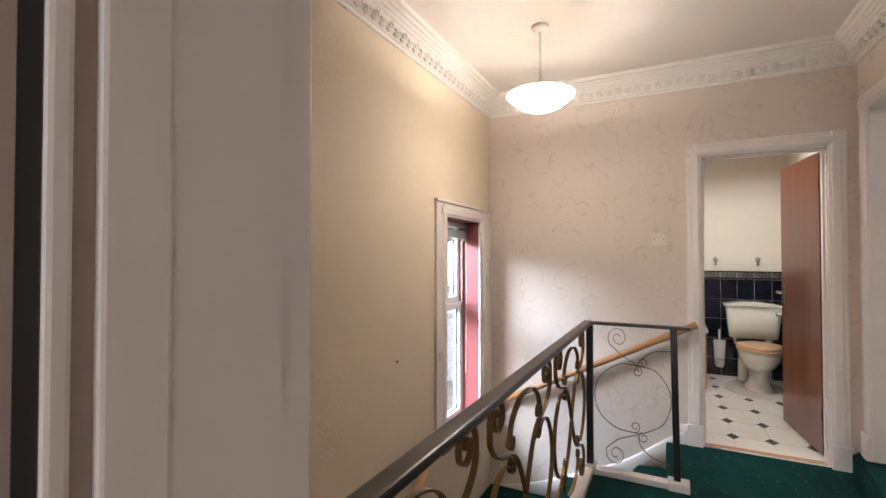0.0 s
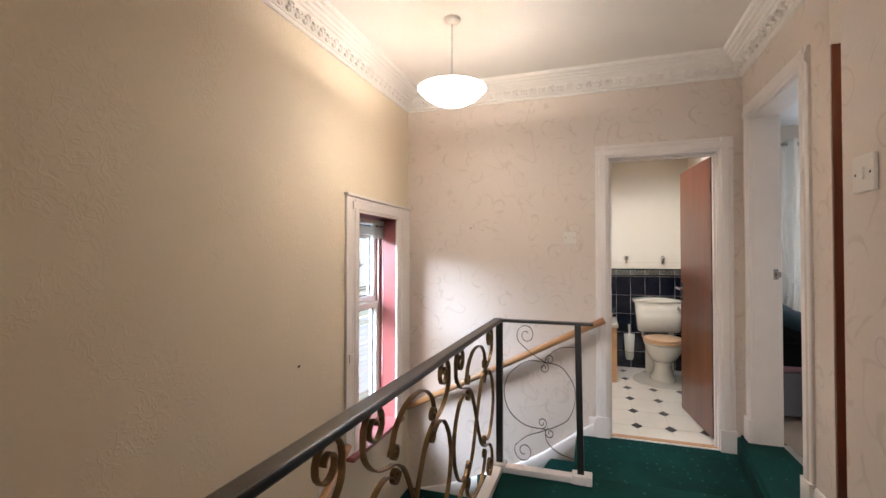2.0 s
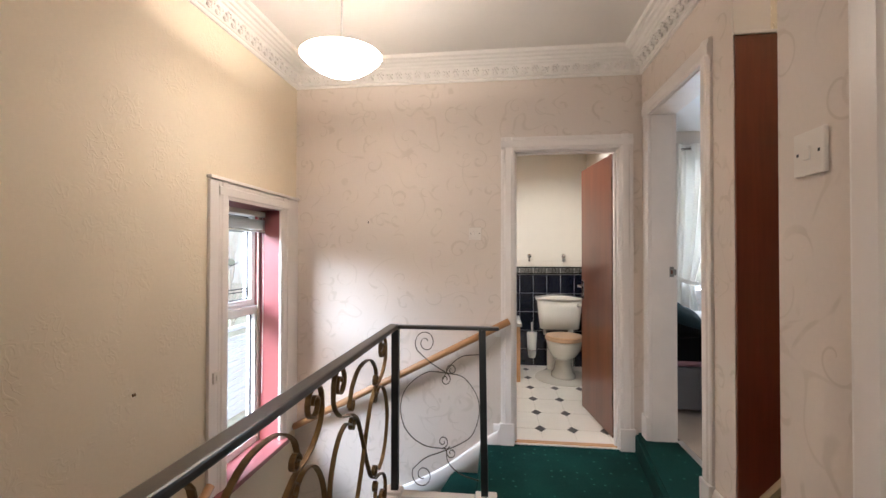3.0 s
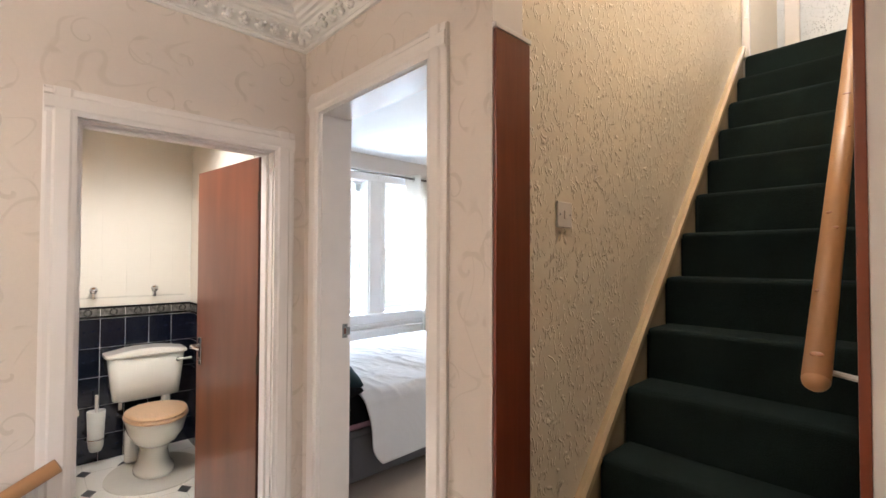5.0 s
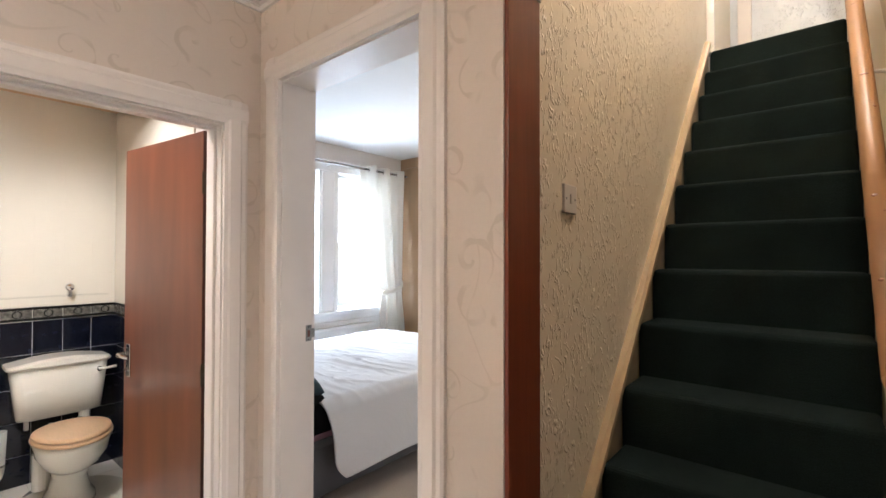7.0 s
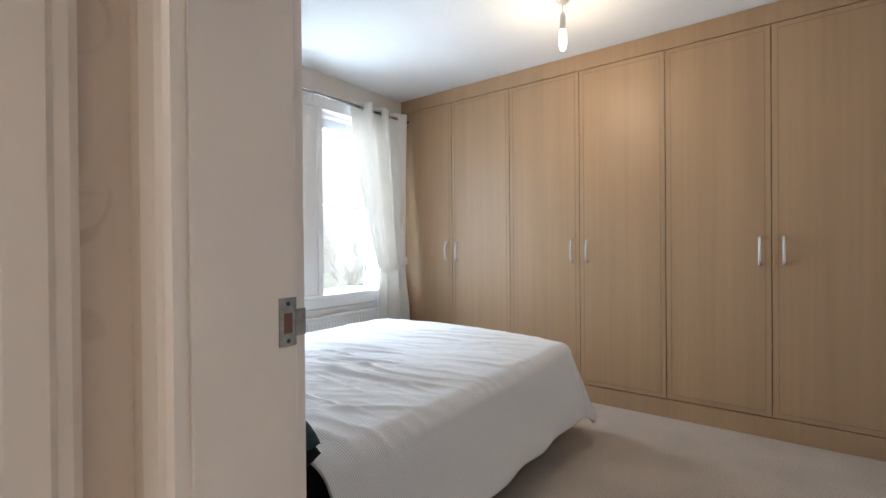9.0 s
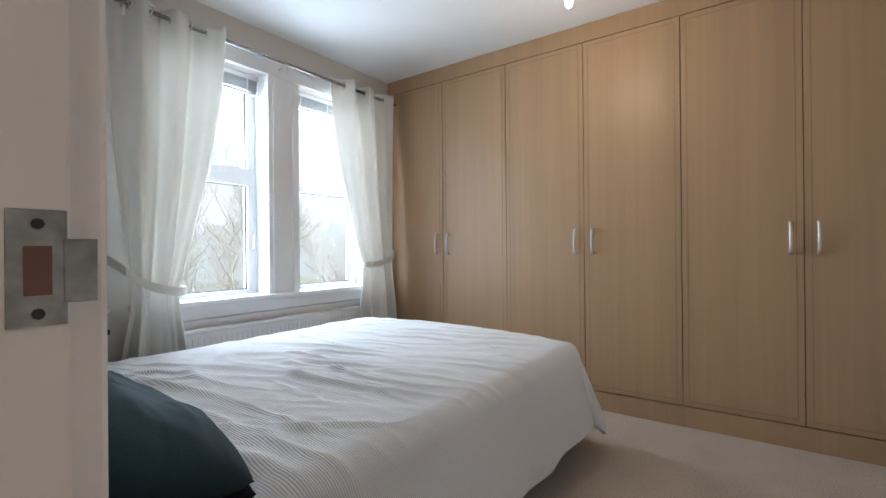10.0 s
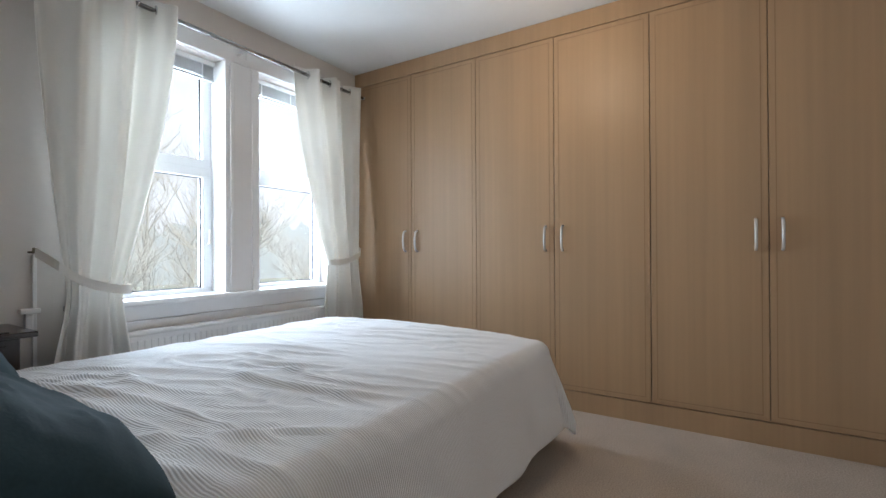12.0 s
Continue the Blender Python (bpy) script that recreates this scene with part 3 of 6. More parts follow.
for i in range(9):
    y1 = 3.05 - 0.225 * i
    part("tread", tread([(-0.878, y1 - 0.25), (0.03, y1 - 0.25), (0.03, y1), (-0.878, y1)], -1.10 - 0.195 * i), "green_carpet", stair)
slab("floor_hall", LEFT, 1.6, -2.3, 4.2, -2.98, -2.9, "green_carpet", "hall floor at the foot of the stairs", "floor")
slab("wall_under_landing", 0.03, 0.09, 0.70, 3.05, -2.9, -0.2, "bedroom_wall_paint", "plain wall under the landing", "wall")
bm = box(0.045, 0.09, 0.70, 3.02, -0.24, -0.005, 0.004)
tagged(link("trim_landing_edge", bm, WHITE), "white painted edge board of the landing", "trim", kind="structure")

# curved white skirting following the winders along the far wall
bm = bmesh.new()
line = smooth_path([(-0.88, 3.99, -0.745), (-0.52, 3.985, -0.63), (-0.19, 3.985, -0.49), (0.154, 3.985, -0.319), (0.43, 3.985, -0.12), (0.56, 3.985, -0.03)], 6)
prev = None
for p in line:
    q = [bm.verts.new(p + Vector((0, dy, dz))) for dy, dz in ((0.012, -0.20), (-0.006, -0.20), (-0.008, -0.015), (-0.002, 0.0), (0.012, 0.0))]
    if prev:
        for i in range(4):
            bm.faces.new((prev[i], prev[i + 1], q[i + 1], q[i]))
    prev = q
bmesh.ops.recalc_face_normals(bm, faces=bm.faces[:])
tagged(link("skirting_stair_curve", bm, WHITE, smooth=True), "white skirting curving down with the winding stairs", "skirting", kind="structure")
bm = bmesh.new()
bm = extrude([(0, -0.22), (0.016, -0.22), (0.016, -0.02), (0.008, 0), (0, 0)], (LEFT, 3.99, -0.735), (LEFT, 3.45, -0.80), (1, 0, 0))
extrude([(0, -0.22), (0.016, -0.22), (0.016, -0.02), (0.008, 0), (0, 0)], (LEFT, 3.45, -0.80), (LEFT, 0.7, -3.0), (1, 0, 0), bm=bm)
tagged(link("skirting_stair_side", bm, WHITE), "white sloping skirting beside the stairs", "skirting", kind="structure")


# moulded architraves
ARCH = [(0, 0), (0, 0.095), (0.012, 0.095), (0.016, 0.085), (0.016, 0.07), (0.022, 0.062), (0.022, 0.022), (0.017, 0.014), (0.014, 0)]


def architrave(name, axis, face, sign, u0, u1, z0, top, label, mat=WHITE, width=0.09, plinth=0.0):
    """Three-sided moulded frame round an opening, standing proud of a wall face."""
    t = holder(name, *((face, (u0 + u1) / 2, z0) if axis == "x" else ((u0 + u1) / 2, face, z0)), label, "door frame", kind="structure")
    k = width / 0.095
    nrm = Vector((sign, 0, 0)) if axis == "x" else Vector((0, sign, 0))

    def at(u, z):
        return (face, u, z) if axis == "x" else (u, face, z)

    side = Vector((0, 1, 0)) if axis == "x" else Vector((1, 0, 0))
    pr = [(p, q * k) for p, q in ARCH]
    part("left_jamb", extrude(pr, at(u0, z0 + plinth), at(u0, top + width), nrm, -side), mat, t)
    part("right_jamb", extrude(pr, at(u1, z0 + plinth), at(u1, top + width), nrm, side), mat, t)
    part("head", extrude([(p + 0.001, q) for p, q in pr], at(u0 - width + 0.0015, top), at(u1 + width - 0.0015, top), nrm, Vector((0, 0, 1))), mat, t)
    if plinth:
        for u, s in ((u0, -1), (u1, 1)):
            a, c = sorted((u, u + s * (width + 0.006)))
            f0, f1 = sorted((face, face + sign * 0.028))
            q = box(f0, f1, a, c, z0, z0 + plinth, 0.003) if axis == "x" else box(a, c, f0, f1, z0, z0 + plinth, 0.003)
            part("plinth_block", q, mat, t)
    return t


architrave("door_frame_bathroom", "y", FAR, -1, 0.669, 1.352, PLAT, 1.862, "white moulded architrave round the bathroom doorway", plinth=0.145)
architrave("door_frame_bedroom", "x", X1, -1, 3.113, 3.845, 0.0, 2.03, "white moulded architrave round the bedroom doorway", plinth=0.145)
architrave("door_frame_side_room", "x", 1.165, -1, 0.86, 1.675, 0.0, 2.03, "white moulded architrave on the switch wall")
t = architrave("window_frame_stair", "x", LEFT, 1, 3.165, 3.752, -0.075, 1.445, "white moulded architrave round the stair window", width=0.09)
part("left_board", box(LEFT, LEFT + 0.018, 3.005, 3.0745, -0.075, 1.5345, 0.004), WHITE, t)
part("right_board", box(LEFT, LEFT + 0.018, 3.8425, FAR - 0.003, -0.075, 1.5345, 0.004), WHITE, t)
part("cap_moulding", box(LEFT, LEFT + 0.030, 2.995, FAR - 0.004, 1.5365, 1.556, 0.006), WHITE, t)
architrave("door_frame_bedroom_inside", "x", BEDX0, 1, 3.113, 3.845, 0.0, 2.03, "white moulded architrave inside the bedroom", width=0.07)


def lining(name, axis, p0, p1, u0, u1, z0, top, label, mat=WHITE, t=0.012, stop=None):
    th = holder(name, *(((p0 + p1) / 2, u0, z0) if axis == "x" else (u0, (p0 + p1) / 2, z0)), label, "door lining", kind="structure")

    def b(a0, a1, c0, c1, z0_, z1_):
        return box(a0, a1, c0, c1, z0_, z1_, 0.002) if axis == "x" else box(c0, c1, a0, a1, z0_, z1_, 0.002)

    part("left_lining", b(p0, p1, u0, u0 + t, z0, top), mat, th)
    part("right_lining", b(p0, p1, u1 - t, u1, z0, top), mat, th)
    part("head_lining", b(p0, p1, u0 + t, u1 - t, top - t, top), mat, th)
    if stop:
        s0, s1 = stop
        part("door_stop", b(s0, s1, u0 + t, u0 + t + 0.012, z0, top - t), mat, th)
        part("door_stop", b(s0, s1, u1 - t - 0.012, u1 - t, z0, top - t), mat, th)
        part("door_stop", b(s0, s1, u0 + t + 0.012, u1 - t - 0.012, top - t - 0.012, top - t), mat, th)
    return th


lining("door_lining_bathroom", "y", FAR + 0.002, FAR + 0.13, 0.669, 1.352, PLAT, 1.862, "white painted bathroom door lining", t=0.006, stop=(FAR + 0.04, FAR + 0.07))
lining("door_lining_bedroom", "x", X1 + 0.002, BEDX0 - 0.002, 3.113, 3.845, 0.004, 2.03, "chipped white painted bedroom door lining", "aged_white_paint", t=0.006)
tagged(link("threshold_bathroom", box(0.66, 1.36, FAR + 0.035, FAR + 0.075, PLAT - 0.01, PLAT + 0.006, 0.003), "pine"), "pale wooden threshold strip at the bathroom door", "threshold", kind="structure")
tagged(link("threshold_bedroom", box(1.655, 1.69, 3.10, 3.86, -0.01, 0.010, 0.004), "brushed_steel"), "metal carpet strip at the bedroom door", "threshold", kind="structure")

# front-room doorway, passed at the very start
t = holder("door_frame_front_room", 0.2, 0.66, 0, "aged white painted door frame of the front room", "door frame", kind="structure")
part("lining", box(0.186, 0.2035, 0.626, 0.734, 0, 2.04, 0.004), "aged_white_paint", t)
# Browner backing stays visible as narrow strips beside lining, stop and bead.
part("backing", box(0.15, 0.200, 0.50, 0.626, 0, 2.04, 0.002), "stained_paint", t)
part("architrave", box(0.12, 0.186, 0.70, 0.722, 0, 2.13, 0.006), "aged_white_paint", t)
part("door_stop", box(0.198, 0.2065, 0.574, 0.613, 0, 2.03, 0.003), "aged_white_paint", t)
part("bead", box(0.198, 0.2045, 0.551, 0.563, 0, 2.03, 0.003), "aged_white_paint", t)
# Black strip laid on the backing to draw the shade in the gap.
part("door_gap", box(0.196, 0.2008, 0.541, 0.5505, 0, 2.03), "dark_screw", t, "dark strip for the shaded gap beside the door stop")
part("right_lining", box(0.977, 0.99, 0.575, 0.705, 0, 2.04, 0.003), "aged_white_paint", t)
part("right_architrave", box(0.98, 1.075, 0.70, 0.722, 0, 2.13, 0.006), "aged_white_paint", t)
part("head", box(0.12, 1.075, 0.701, 0.7225, 2.04, 2.13, 0.006), "aged_white_paint", t)
part("head_lining", box(0.213, 0.977, 0.575, 0.70, 2.028, 2.04, 0.002), "aged_white_paint", t)

# skirting boards
SK = [(0, 0), (0.016, 0), (0.016, 0.10), (0.010, 0.125), (0.004, 0.135), (0, 0.135)]


def skirting(name, a, c, nrm, label="white painted skirting board"):
    return tagged(link(name, extrude(SK, a, c, nrm), WHITE), label, "skirting", kind="structure")


skirting("skirting_platform", (0.53, FAR, PLAT), (0.575, FAR, PLAT), (0, -1, 0))
skirting("skirting_bedroom_door", (X1, STAIR_N + 0.02, 0), (X1, 3.018, 0), (-1, 0, 0))
skirting("skirting_switch_wall", (1.165, 1.77, 0), (1.165, 1.98, 0), (-1, 0, 0))

# ---- cornice with a modelled leaf frieze ----
CORN = [(0, 0), (0.012, 0.0), (0.018, 0.010), (0.012, 0.020), (0.020, 0.024), (0.060, 0.082), (0.072, 0.086), (0.078, 0.096),
        (0.090, 0.100), (0.098, 0.112), (0.112, 0.116), (0.118, 0.128), (0.135, 0.134), (0.140, 0.156), (0, 0.156)]
runs = [("cornice_window_wall", (LEFT, 0.70), (LEFT, FAR), (1, 0)), ("cornice_bathroom_wall", (LEFT, FAR), (X1, FAR), (0, -1)),
        ("cornice_bedroom_wall", (X1, FAR), (X1, 2.95), (-1, 0))]
leaf_mesh = {}


def frieze_leaf(kind):
    """A curled acanthus clump in low relief, about 6 cm high."""
    rnd = random.Random(kind)
    b = bmesh.new()
    lobes = [(0, 0.028, 0.010, 0.020), (-0.012, 0.016, 0.009, 0.012), (0.012, 0.016, 0.009, 0.012), (-0.017, 0.040, 0.008, 0.009),
             (0.017, 0.040, 0.008, 0.009), (0, 0.008, 0.012, 0.007), (-0.008, 0.050, 0.006, 0.008), (0.009, 0.051, 0.006, 0.008)]
    for x, z, rx, rz in lobes[: 8 if kind else 6]:
        c = bmesh.new()
        bmesh.ops.create_icosphere(c, subdivisions=1, radius=1)
        for w in c.verts:
            w.co = Vector((x + rnd.uniform(-0.003, 0.003) + w.co.x * rx, w.co.y * 0.012, z + w.co.z * rz))
        merge(b, c)
    me = bpy.data.meshes.new("leaf")
    b.to_mesh(me)
    b.free()
    me.materials.append(MAT["plaster_cornice_paint"])
    for p in me.polygons:
        p.use_smooth = True
    return me


for k in (0, 1):
    leaf_mesh[k] = frieze_leaf(k)
for name, a, c, nrm in runs:
    a3, c3, n3 = Vector((*a, CEIL - 0.156)), Vector((*c, CEIL - 0.156)), Vector((*nrm, 0))
    body = tagged(link(name, extrude(CORN, a3, c3, n3), "plaster_cornice_paint"), "white plaster cornice with a leaf frieze", "cornice", kind="structure")
    d = (c3 - a3)
    count = int(d.length / 0.066)
    ang = math.atan2(-nrm[0], nrm[1]) + math.pi
    for i in range(count):
        p = a3 + d * ((i + 0.5) / count) + n3 * 0.030 + Vector((0, 0, 0.022))
        o = new("leaf", leaf_mesh[i % 2])
        o.matrix_world = Matrix.Translation(p) @ Euler((0, 0, ang)).to_matrix().to_4x4() @ Euler((radians(34), 0, 0)).to_matrix().to_4x4()
        o.parent = body

# ---- setting: upper stair ----
wall("wall_stair_north_upper", "y", STAIR_N, STAIR_N + 0.05, 4.5, 6.2, 2.56, 5.2, ("raised_relief_wallpaper", "bedroom_wall_paint", WHITE), (), "cream relief wallpaper at the stair top")
wall("wall_stair_north", "y", STAIR_N, STAIR_N + 0.018, BEDX0, 4.5, -0.2, 5.2, ("raised_relief_wallpaper", "bedroom_wall_paint", WHITE), (), "cream wallpaper with raised relief beside the stairs")
wall("wall_stair_south", "y", STAIR_S - 0.12, STAIR_S, X1, 5.35, -0.2, 5.2, ("dull_plaster", "raised_relief_wallpaper", WHITE), (), "cream wallpaper with raised relief beside the handrail")
wall("wall_stair_top", "x", 5.25, 5.35, STAIR_S, STAIR_N, 2.5, 5.2, ("raised_relief_white_wallpaper", "dull_plaster", WHITE), (), "white relief wallpaper at the top of the stairs")
bm = box(BEDX0, 4.55, STAIR_S, STAIR_N, 5.1, 5.2)
box(5.2, 6.2, STAIR_S, STAIR_N, 5.1, 5.2, bm=bm)
tagged(link("ceiling_attic", bm, "ceiling_paint"), "white ceiling above the stairs", "ceiling", kind="structure")
slab("wall_stairhead", 1.50, 1.62, STAIR_S, STAIR_N, 2.75, 5.2, CREAM, "wall above the foot of the stairs", "wall")
up = holder("upper_staircase", 1.7, 2.45, 0, "steep staircase carpeted in very dark green", "staircase", kind="structure")
for i in range(13):
    x, z = 1.66 + 0.2016 * i, 0.2655 + 0.2075 * i
    x2 = x + 0.2016 + 0.03 if i < 12 else 5.25
    bm = box(x - 0.004, x2, STAIR_S + 0.042, STAIR_N - 0.026, z - 0.26, z, 0.026, seg=5)
    box(x + 0.001, x2, STAIR_S + 0.042, STAIR_N - 0.026, z - 0.26, z - 0.03, bm=bm)
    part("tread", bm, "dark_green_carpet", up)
S_A, S_B = Vector((1.62, STAIR_N, 0.20)), Vector((4.02, STAIR_N, 2.84))
for nm, y, sg, z_off in (("string_north", STAIR_N, -1, 0.0), ("string_south", STAIR_S, 1, 0.0)):
    bm = extrude([(0, -0.50), (0.020 if sg < 0 else 0.038, -0.50), (0.020 if sg < 0 else 0.038, -0.005), (0, -0.005)], (1.56, y, 0.14), (4.06, y, 2.78), (0, sg, 0))
    st = tagged(link(nm, bm, "brown_primer"), "brown stair string board against the wall", "string board", kind="structure")
    bm = extrude([(0, -0.004), (0.034 if sg < 0 else 0.046, -0.004), (0.034 if sg < 0 else 0.046, 0.03), (0.022, 0.042), (0, 0.042)], (1.56, y, 0.14), (4.06, y, 2.78), (0, sg, 0))
    part("capping", bm, "string_board_paint", st, "pale wooden capping on the string board")
tagged(link("trim_stair_jamb", box(X1 + 0.002, 1.661, STAIR_N - 0.012, STAIR_N - 0.001, 0, 2.035, 0.002), "mahogany_edge"), "dark mahogany jamb lining of the stair opening", "jamb", kind="structure")
tagged(link("trim_stair_jamb_opposite", box(1.496, 1.64, STAIR_S - 0.003, STAIR_S + 0.012, 0, 2.035, 0.002), "mahogany_edge"), "dark mahogany jamb lining of the stair opening", "jamb", kind="structure")
tagged(link("trim_jamb_cap", box(X1 - 0.004, 1.665, STAIR_N - 0.016, STAIR_N - 0.0005, 2.035, 2.05, 0.003), WHITE), "white cap over the mahogany jamb", "trim", kind="structure")
t = holder("door_frame_stair_top", 4.15, 2.8, 2.756, "white painted door frame at the top of the stairs", "door frame", kind="structure")
part("jamb", box(4.10, 4.13, STAIR_N - 0.05, STAIR_N - 0.002, 2.756, 4.8, 0.004), WHITE, t)
part("stop", box(4.13, 4.18, STAIR_N - 0.03, STAIR_N - 0.002, 2.756, 4.8, 0.004), WHITE, t)
part("hinge", box(4.095, 4.101, STAIR_N - 0.040, STAIR_N - 0.022, 3.02, 3.10, 0.001), "brushed_steel", t)
part("architrave", box(5.20, 5.249, STAIR_N - 0.16, STAIR_N - 0.06, 2.756, 4.8, 0.006), WHITE, t)

# ---- setting: bathroom ----
slab("floor_bathroom", -0.3, 1.57, FAR + 0.10, 6.32, PLAT - 0.2, PLAT, "vinyl_floor", "white vinyl bathroom floor with dark diamonds", "floor")
slab("wall_bathroom_end", -0.4, 1.68, 6.23, 6.45, -0.3, 2.6, "grout", "tiled end wall of the bathroom", "wall")
slab("wall_bathroom_side", 1.575, BEDX0, FAR + 0.0, 6.23, -0.3, 2.75, "bedroom_wall_paint", "wall between bathroom and bedroom", "wall")
slab("wall_bathroom_far_side", -0.4, -0.3, FAR + 0.1, 6.23, -0.3, 2.6, "ivory_tile", "tiled side wall of the bathroom", "wall")
slab("ceiling_bathroom", -0.3, 1.575, FAR + 0.10, 6.23, BATHCEIL, BATHCEIL + 0.2, "pine", "varnished pine bathroom ceiling", "ceiling")

# ---- setting: bedroom ----
slab("floor_bedroom", BEDX0, 5.2, 2.75, WINY + 0.1, -0.12, 0.0, "beige_carpet", "beige carpet in the bedroom", "floor")
slab("ceiling_bedroom", BEDX0, 5.2, 2.90, WINY, BEDCEIL, BEDCEIL + 0.2, "bedroom_ceiling_paint", "white bedroom ceiling", "ceiling")
wall("wall_bedroom_window", "y", WINY, WINY + 0.20, BEDX0, 5.25, -0.4, 2.85, ("bedroom_wall_paint", "weathered_render", WHITE),
     [(2.62, 4.24, 0.74, 2.25)], "pale painted window wall of the bedroom")
slab("wall_bedroom_east", 5.2, 5.3, 2.75, WINY, -0.2, 2.8, "bedroom_wall_paint", "wall behind the fitted wardrobe", "wall")
skirting("skirting_bedroom", (BEDX0, 3.93, 0), (BEDX0, WINY, 0), (1, 0, 0))

# ---- things: landing ----
def scroll_panel(u0, width, zb, at, wd, broad, thick, mat, parent, flip=False):
    """One wrought panel: a large ring of two arcs, S-scrolls above and below, and small curls at the nodes."""
    def q(u, v):
        uu = (1 - u / 0.45) if flip else u / 0.45
        return at(u0 + uu * width, zb + v)

    def bar(nm, pts):
        part(nm, flat_bar([q(*p) for p in pts], wd, broad, thick), mat, parent)

    def curve(ctrl):
        return [(p.x, p.y) for p in smooth_path([(a, c, 0) for a, c in ctrl], 7)]

    bar("scroll", curve([(0.270, 0.565), (0.155, 0.565), (0.045, 0.49), (0.012, 0.39), (0.045, 0.29), (0.14, 0.225), (0.265, 0.212)]))
    bar("scroll", curve([(0.270, 0.565), (0.36, 0.545), (0.43, 0.46), (0.438, 0.37), (0.40, 0.28), (0.33, 0.235), (0.245, 0.20), (0.15, 0.165), (0.08, 0.11)])
        + spiral(0.135, 0.085, 0.060, 0.014, math.pi * 0.85, 1.4))
    bar("scroll", curve([(0.265, 0.565), (0.18, 0.61), (0.105, 0.665)]) + spiral(0.150, 0.705, 0.060, 0.014, math.pi * 1.2, -1.5))
    bar("scroll", curve([(0.245, 0.535), (0.285, 0.60), (0.35, 0.645), (0.438, 0.655)]))
    bar("scroll", curve([(0.262, 0.215), (0.275, 0.15), (0.34, 0.10), (0.438, 0.075)]))
    for cx, cy, a0, tn in ((0.292, 0.580, math.pi * 1.25, -1.3), (0.258, 0.535, math.pi * 0.45, -1.3), (0.245, 0.245, math.pi * 1.5, 1.3), (0.292, 0.195, math.pi * 0.6, 1.3)):
        bar("curl", spiral(cx, cy, 0.030, 0.008, a0, tn, 18))


def scroll_lattice(c, mid, x, broad, thick, mat, parent):
    """A gilt unit of the stair balustrade: crossing S-bars ending in spirals, an arch above and below, and side bows."""
    def bar(nm, pts):
        part(nm, flat_bar([(x, c + u, mid + v) for u, v in pts], (1, 0, 0), broad, thick), mat, parent)

    def curve(ctrl):
        return [(p.x, p.y) for p in smooth_path([(a, e, 0) for a, e in ctrl], 6)]

    for s in (-1, 1):
        half = curve([(0.318, 0.318), (0.312, 0.262), (0.262, 0.214), (0.200, 0.192), (0.146, 0.180), (0.085, 0.140), (0.038, 0.070), (0.0, 0.0)])
        coil = spiral(0.262, 0.318, 0.012, 0.056, 0.0, 1.5, 26)
        coil = [(2 * 0.262 - u, v) for u, v in coil]
        upper = coil + half[1:]
        bar("scroll", [(s * u, v) for u, v in upper] + [(-s * u, -v) for u, v in upper[-2::-1]])
        side = curve([(0.160, 0.150), (0.205, 0.168), (0.268, 0.150), (0.322, 0.085), (0.345, 0.0), (0.322, -0.085), (0.268, -0.150), (0.205, -0.168), (0.160, -0.150)])
        bar("bow", [(s * u, v) for u, v in side])
        for e in (-1, 1):
            for cu, cv, a0, tn in ((0.150, 0.210, 0.0, 1.35), (0.142, 0.150, math.pi, 1.35)):
                bar("curl", [(s * u, e * v) for u, v in spiral(cu, cv, 0.026, 0.007, a0, tn, 16)])
    for e in (-1, 1):
        bar("arch", [(u, e * v) for u, v in curve([(-0.166, 0.222), (-0.140, 0.272), (-0.075, 0.312), (0.0, 0.322), (0.075, 0.312), (0.140, 0.272), (0.166, 0.222)])])


rail = holder("landing_balustrade", 0.083, 3.015, 0, "wrought-iron landing balustrade with black rail and gilt scrolls", "balustrade")
RT = 0.822
part("top_rail", box(0.044, 0.090, 0.722, 3.035, RT - 0.022, RT, 0.006), "handrail_vinyl", rail, "black plastic-covered handrail")
part("top_rail", box(0.091, 0.565, 2.992, 3.034, RT - 0.018, RT - 0.002, 0.005), "handrail_vinyl", rail)
bm = box(0.060, 0.094, 2.999, 3.031, 0.03, RT - 0.022, 0.002)
part("post", bm, "black_iron", rail)
bm = box(0.484, 0.516, 3.000, 3.030, 0.03, RT - 0.018, 0.002)
for w in bm.verts:
    w.co.x -= 0.013 * w.co.z / RT
part("post", bm, "black_iron", rail)
part("bottom_plate", box(0.040, 0.098, 0.722, 2.98, 0.0, 0.035, 0.006), WHITE, rail, "white painted timber sole plate")
part("bottom_plate", box(0.055, 0.455, 2.985, 3.045, 0.0, 0.032, 0.006), WHITE, rail)
part("foot_block", box(0.032, 0.112, 2.98, 3.05, 0.0, 0.048, 0.006), WHITE, rail)
part("foot_block", box(0.455, 0.555, 2.975, 3.05, 0.0, 0.045, 0.006), WHITE, rail)
for i in range(3):
    scroll_lattice(2.55 - 0.725 * i, 0.432, 0.067, 0.015, 0.0048, "gilt_iron", rail)
scroll_panel(0.092, 0.390, 0.035, lambda u, z: (u, 3.015, z), (0, 1, 0), 0.006, 0.0035, "wire_iron", rail)


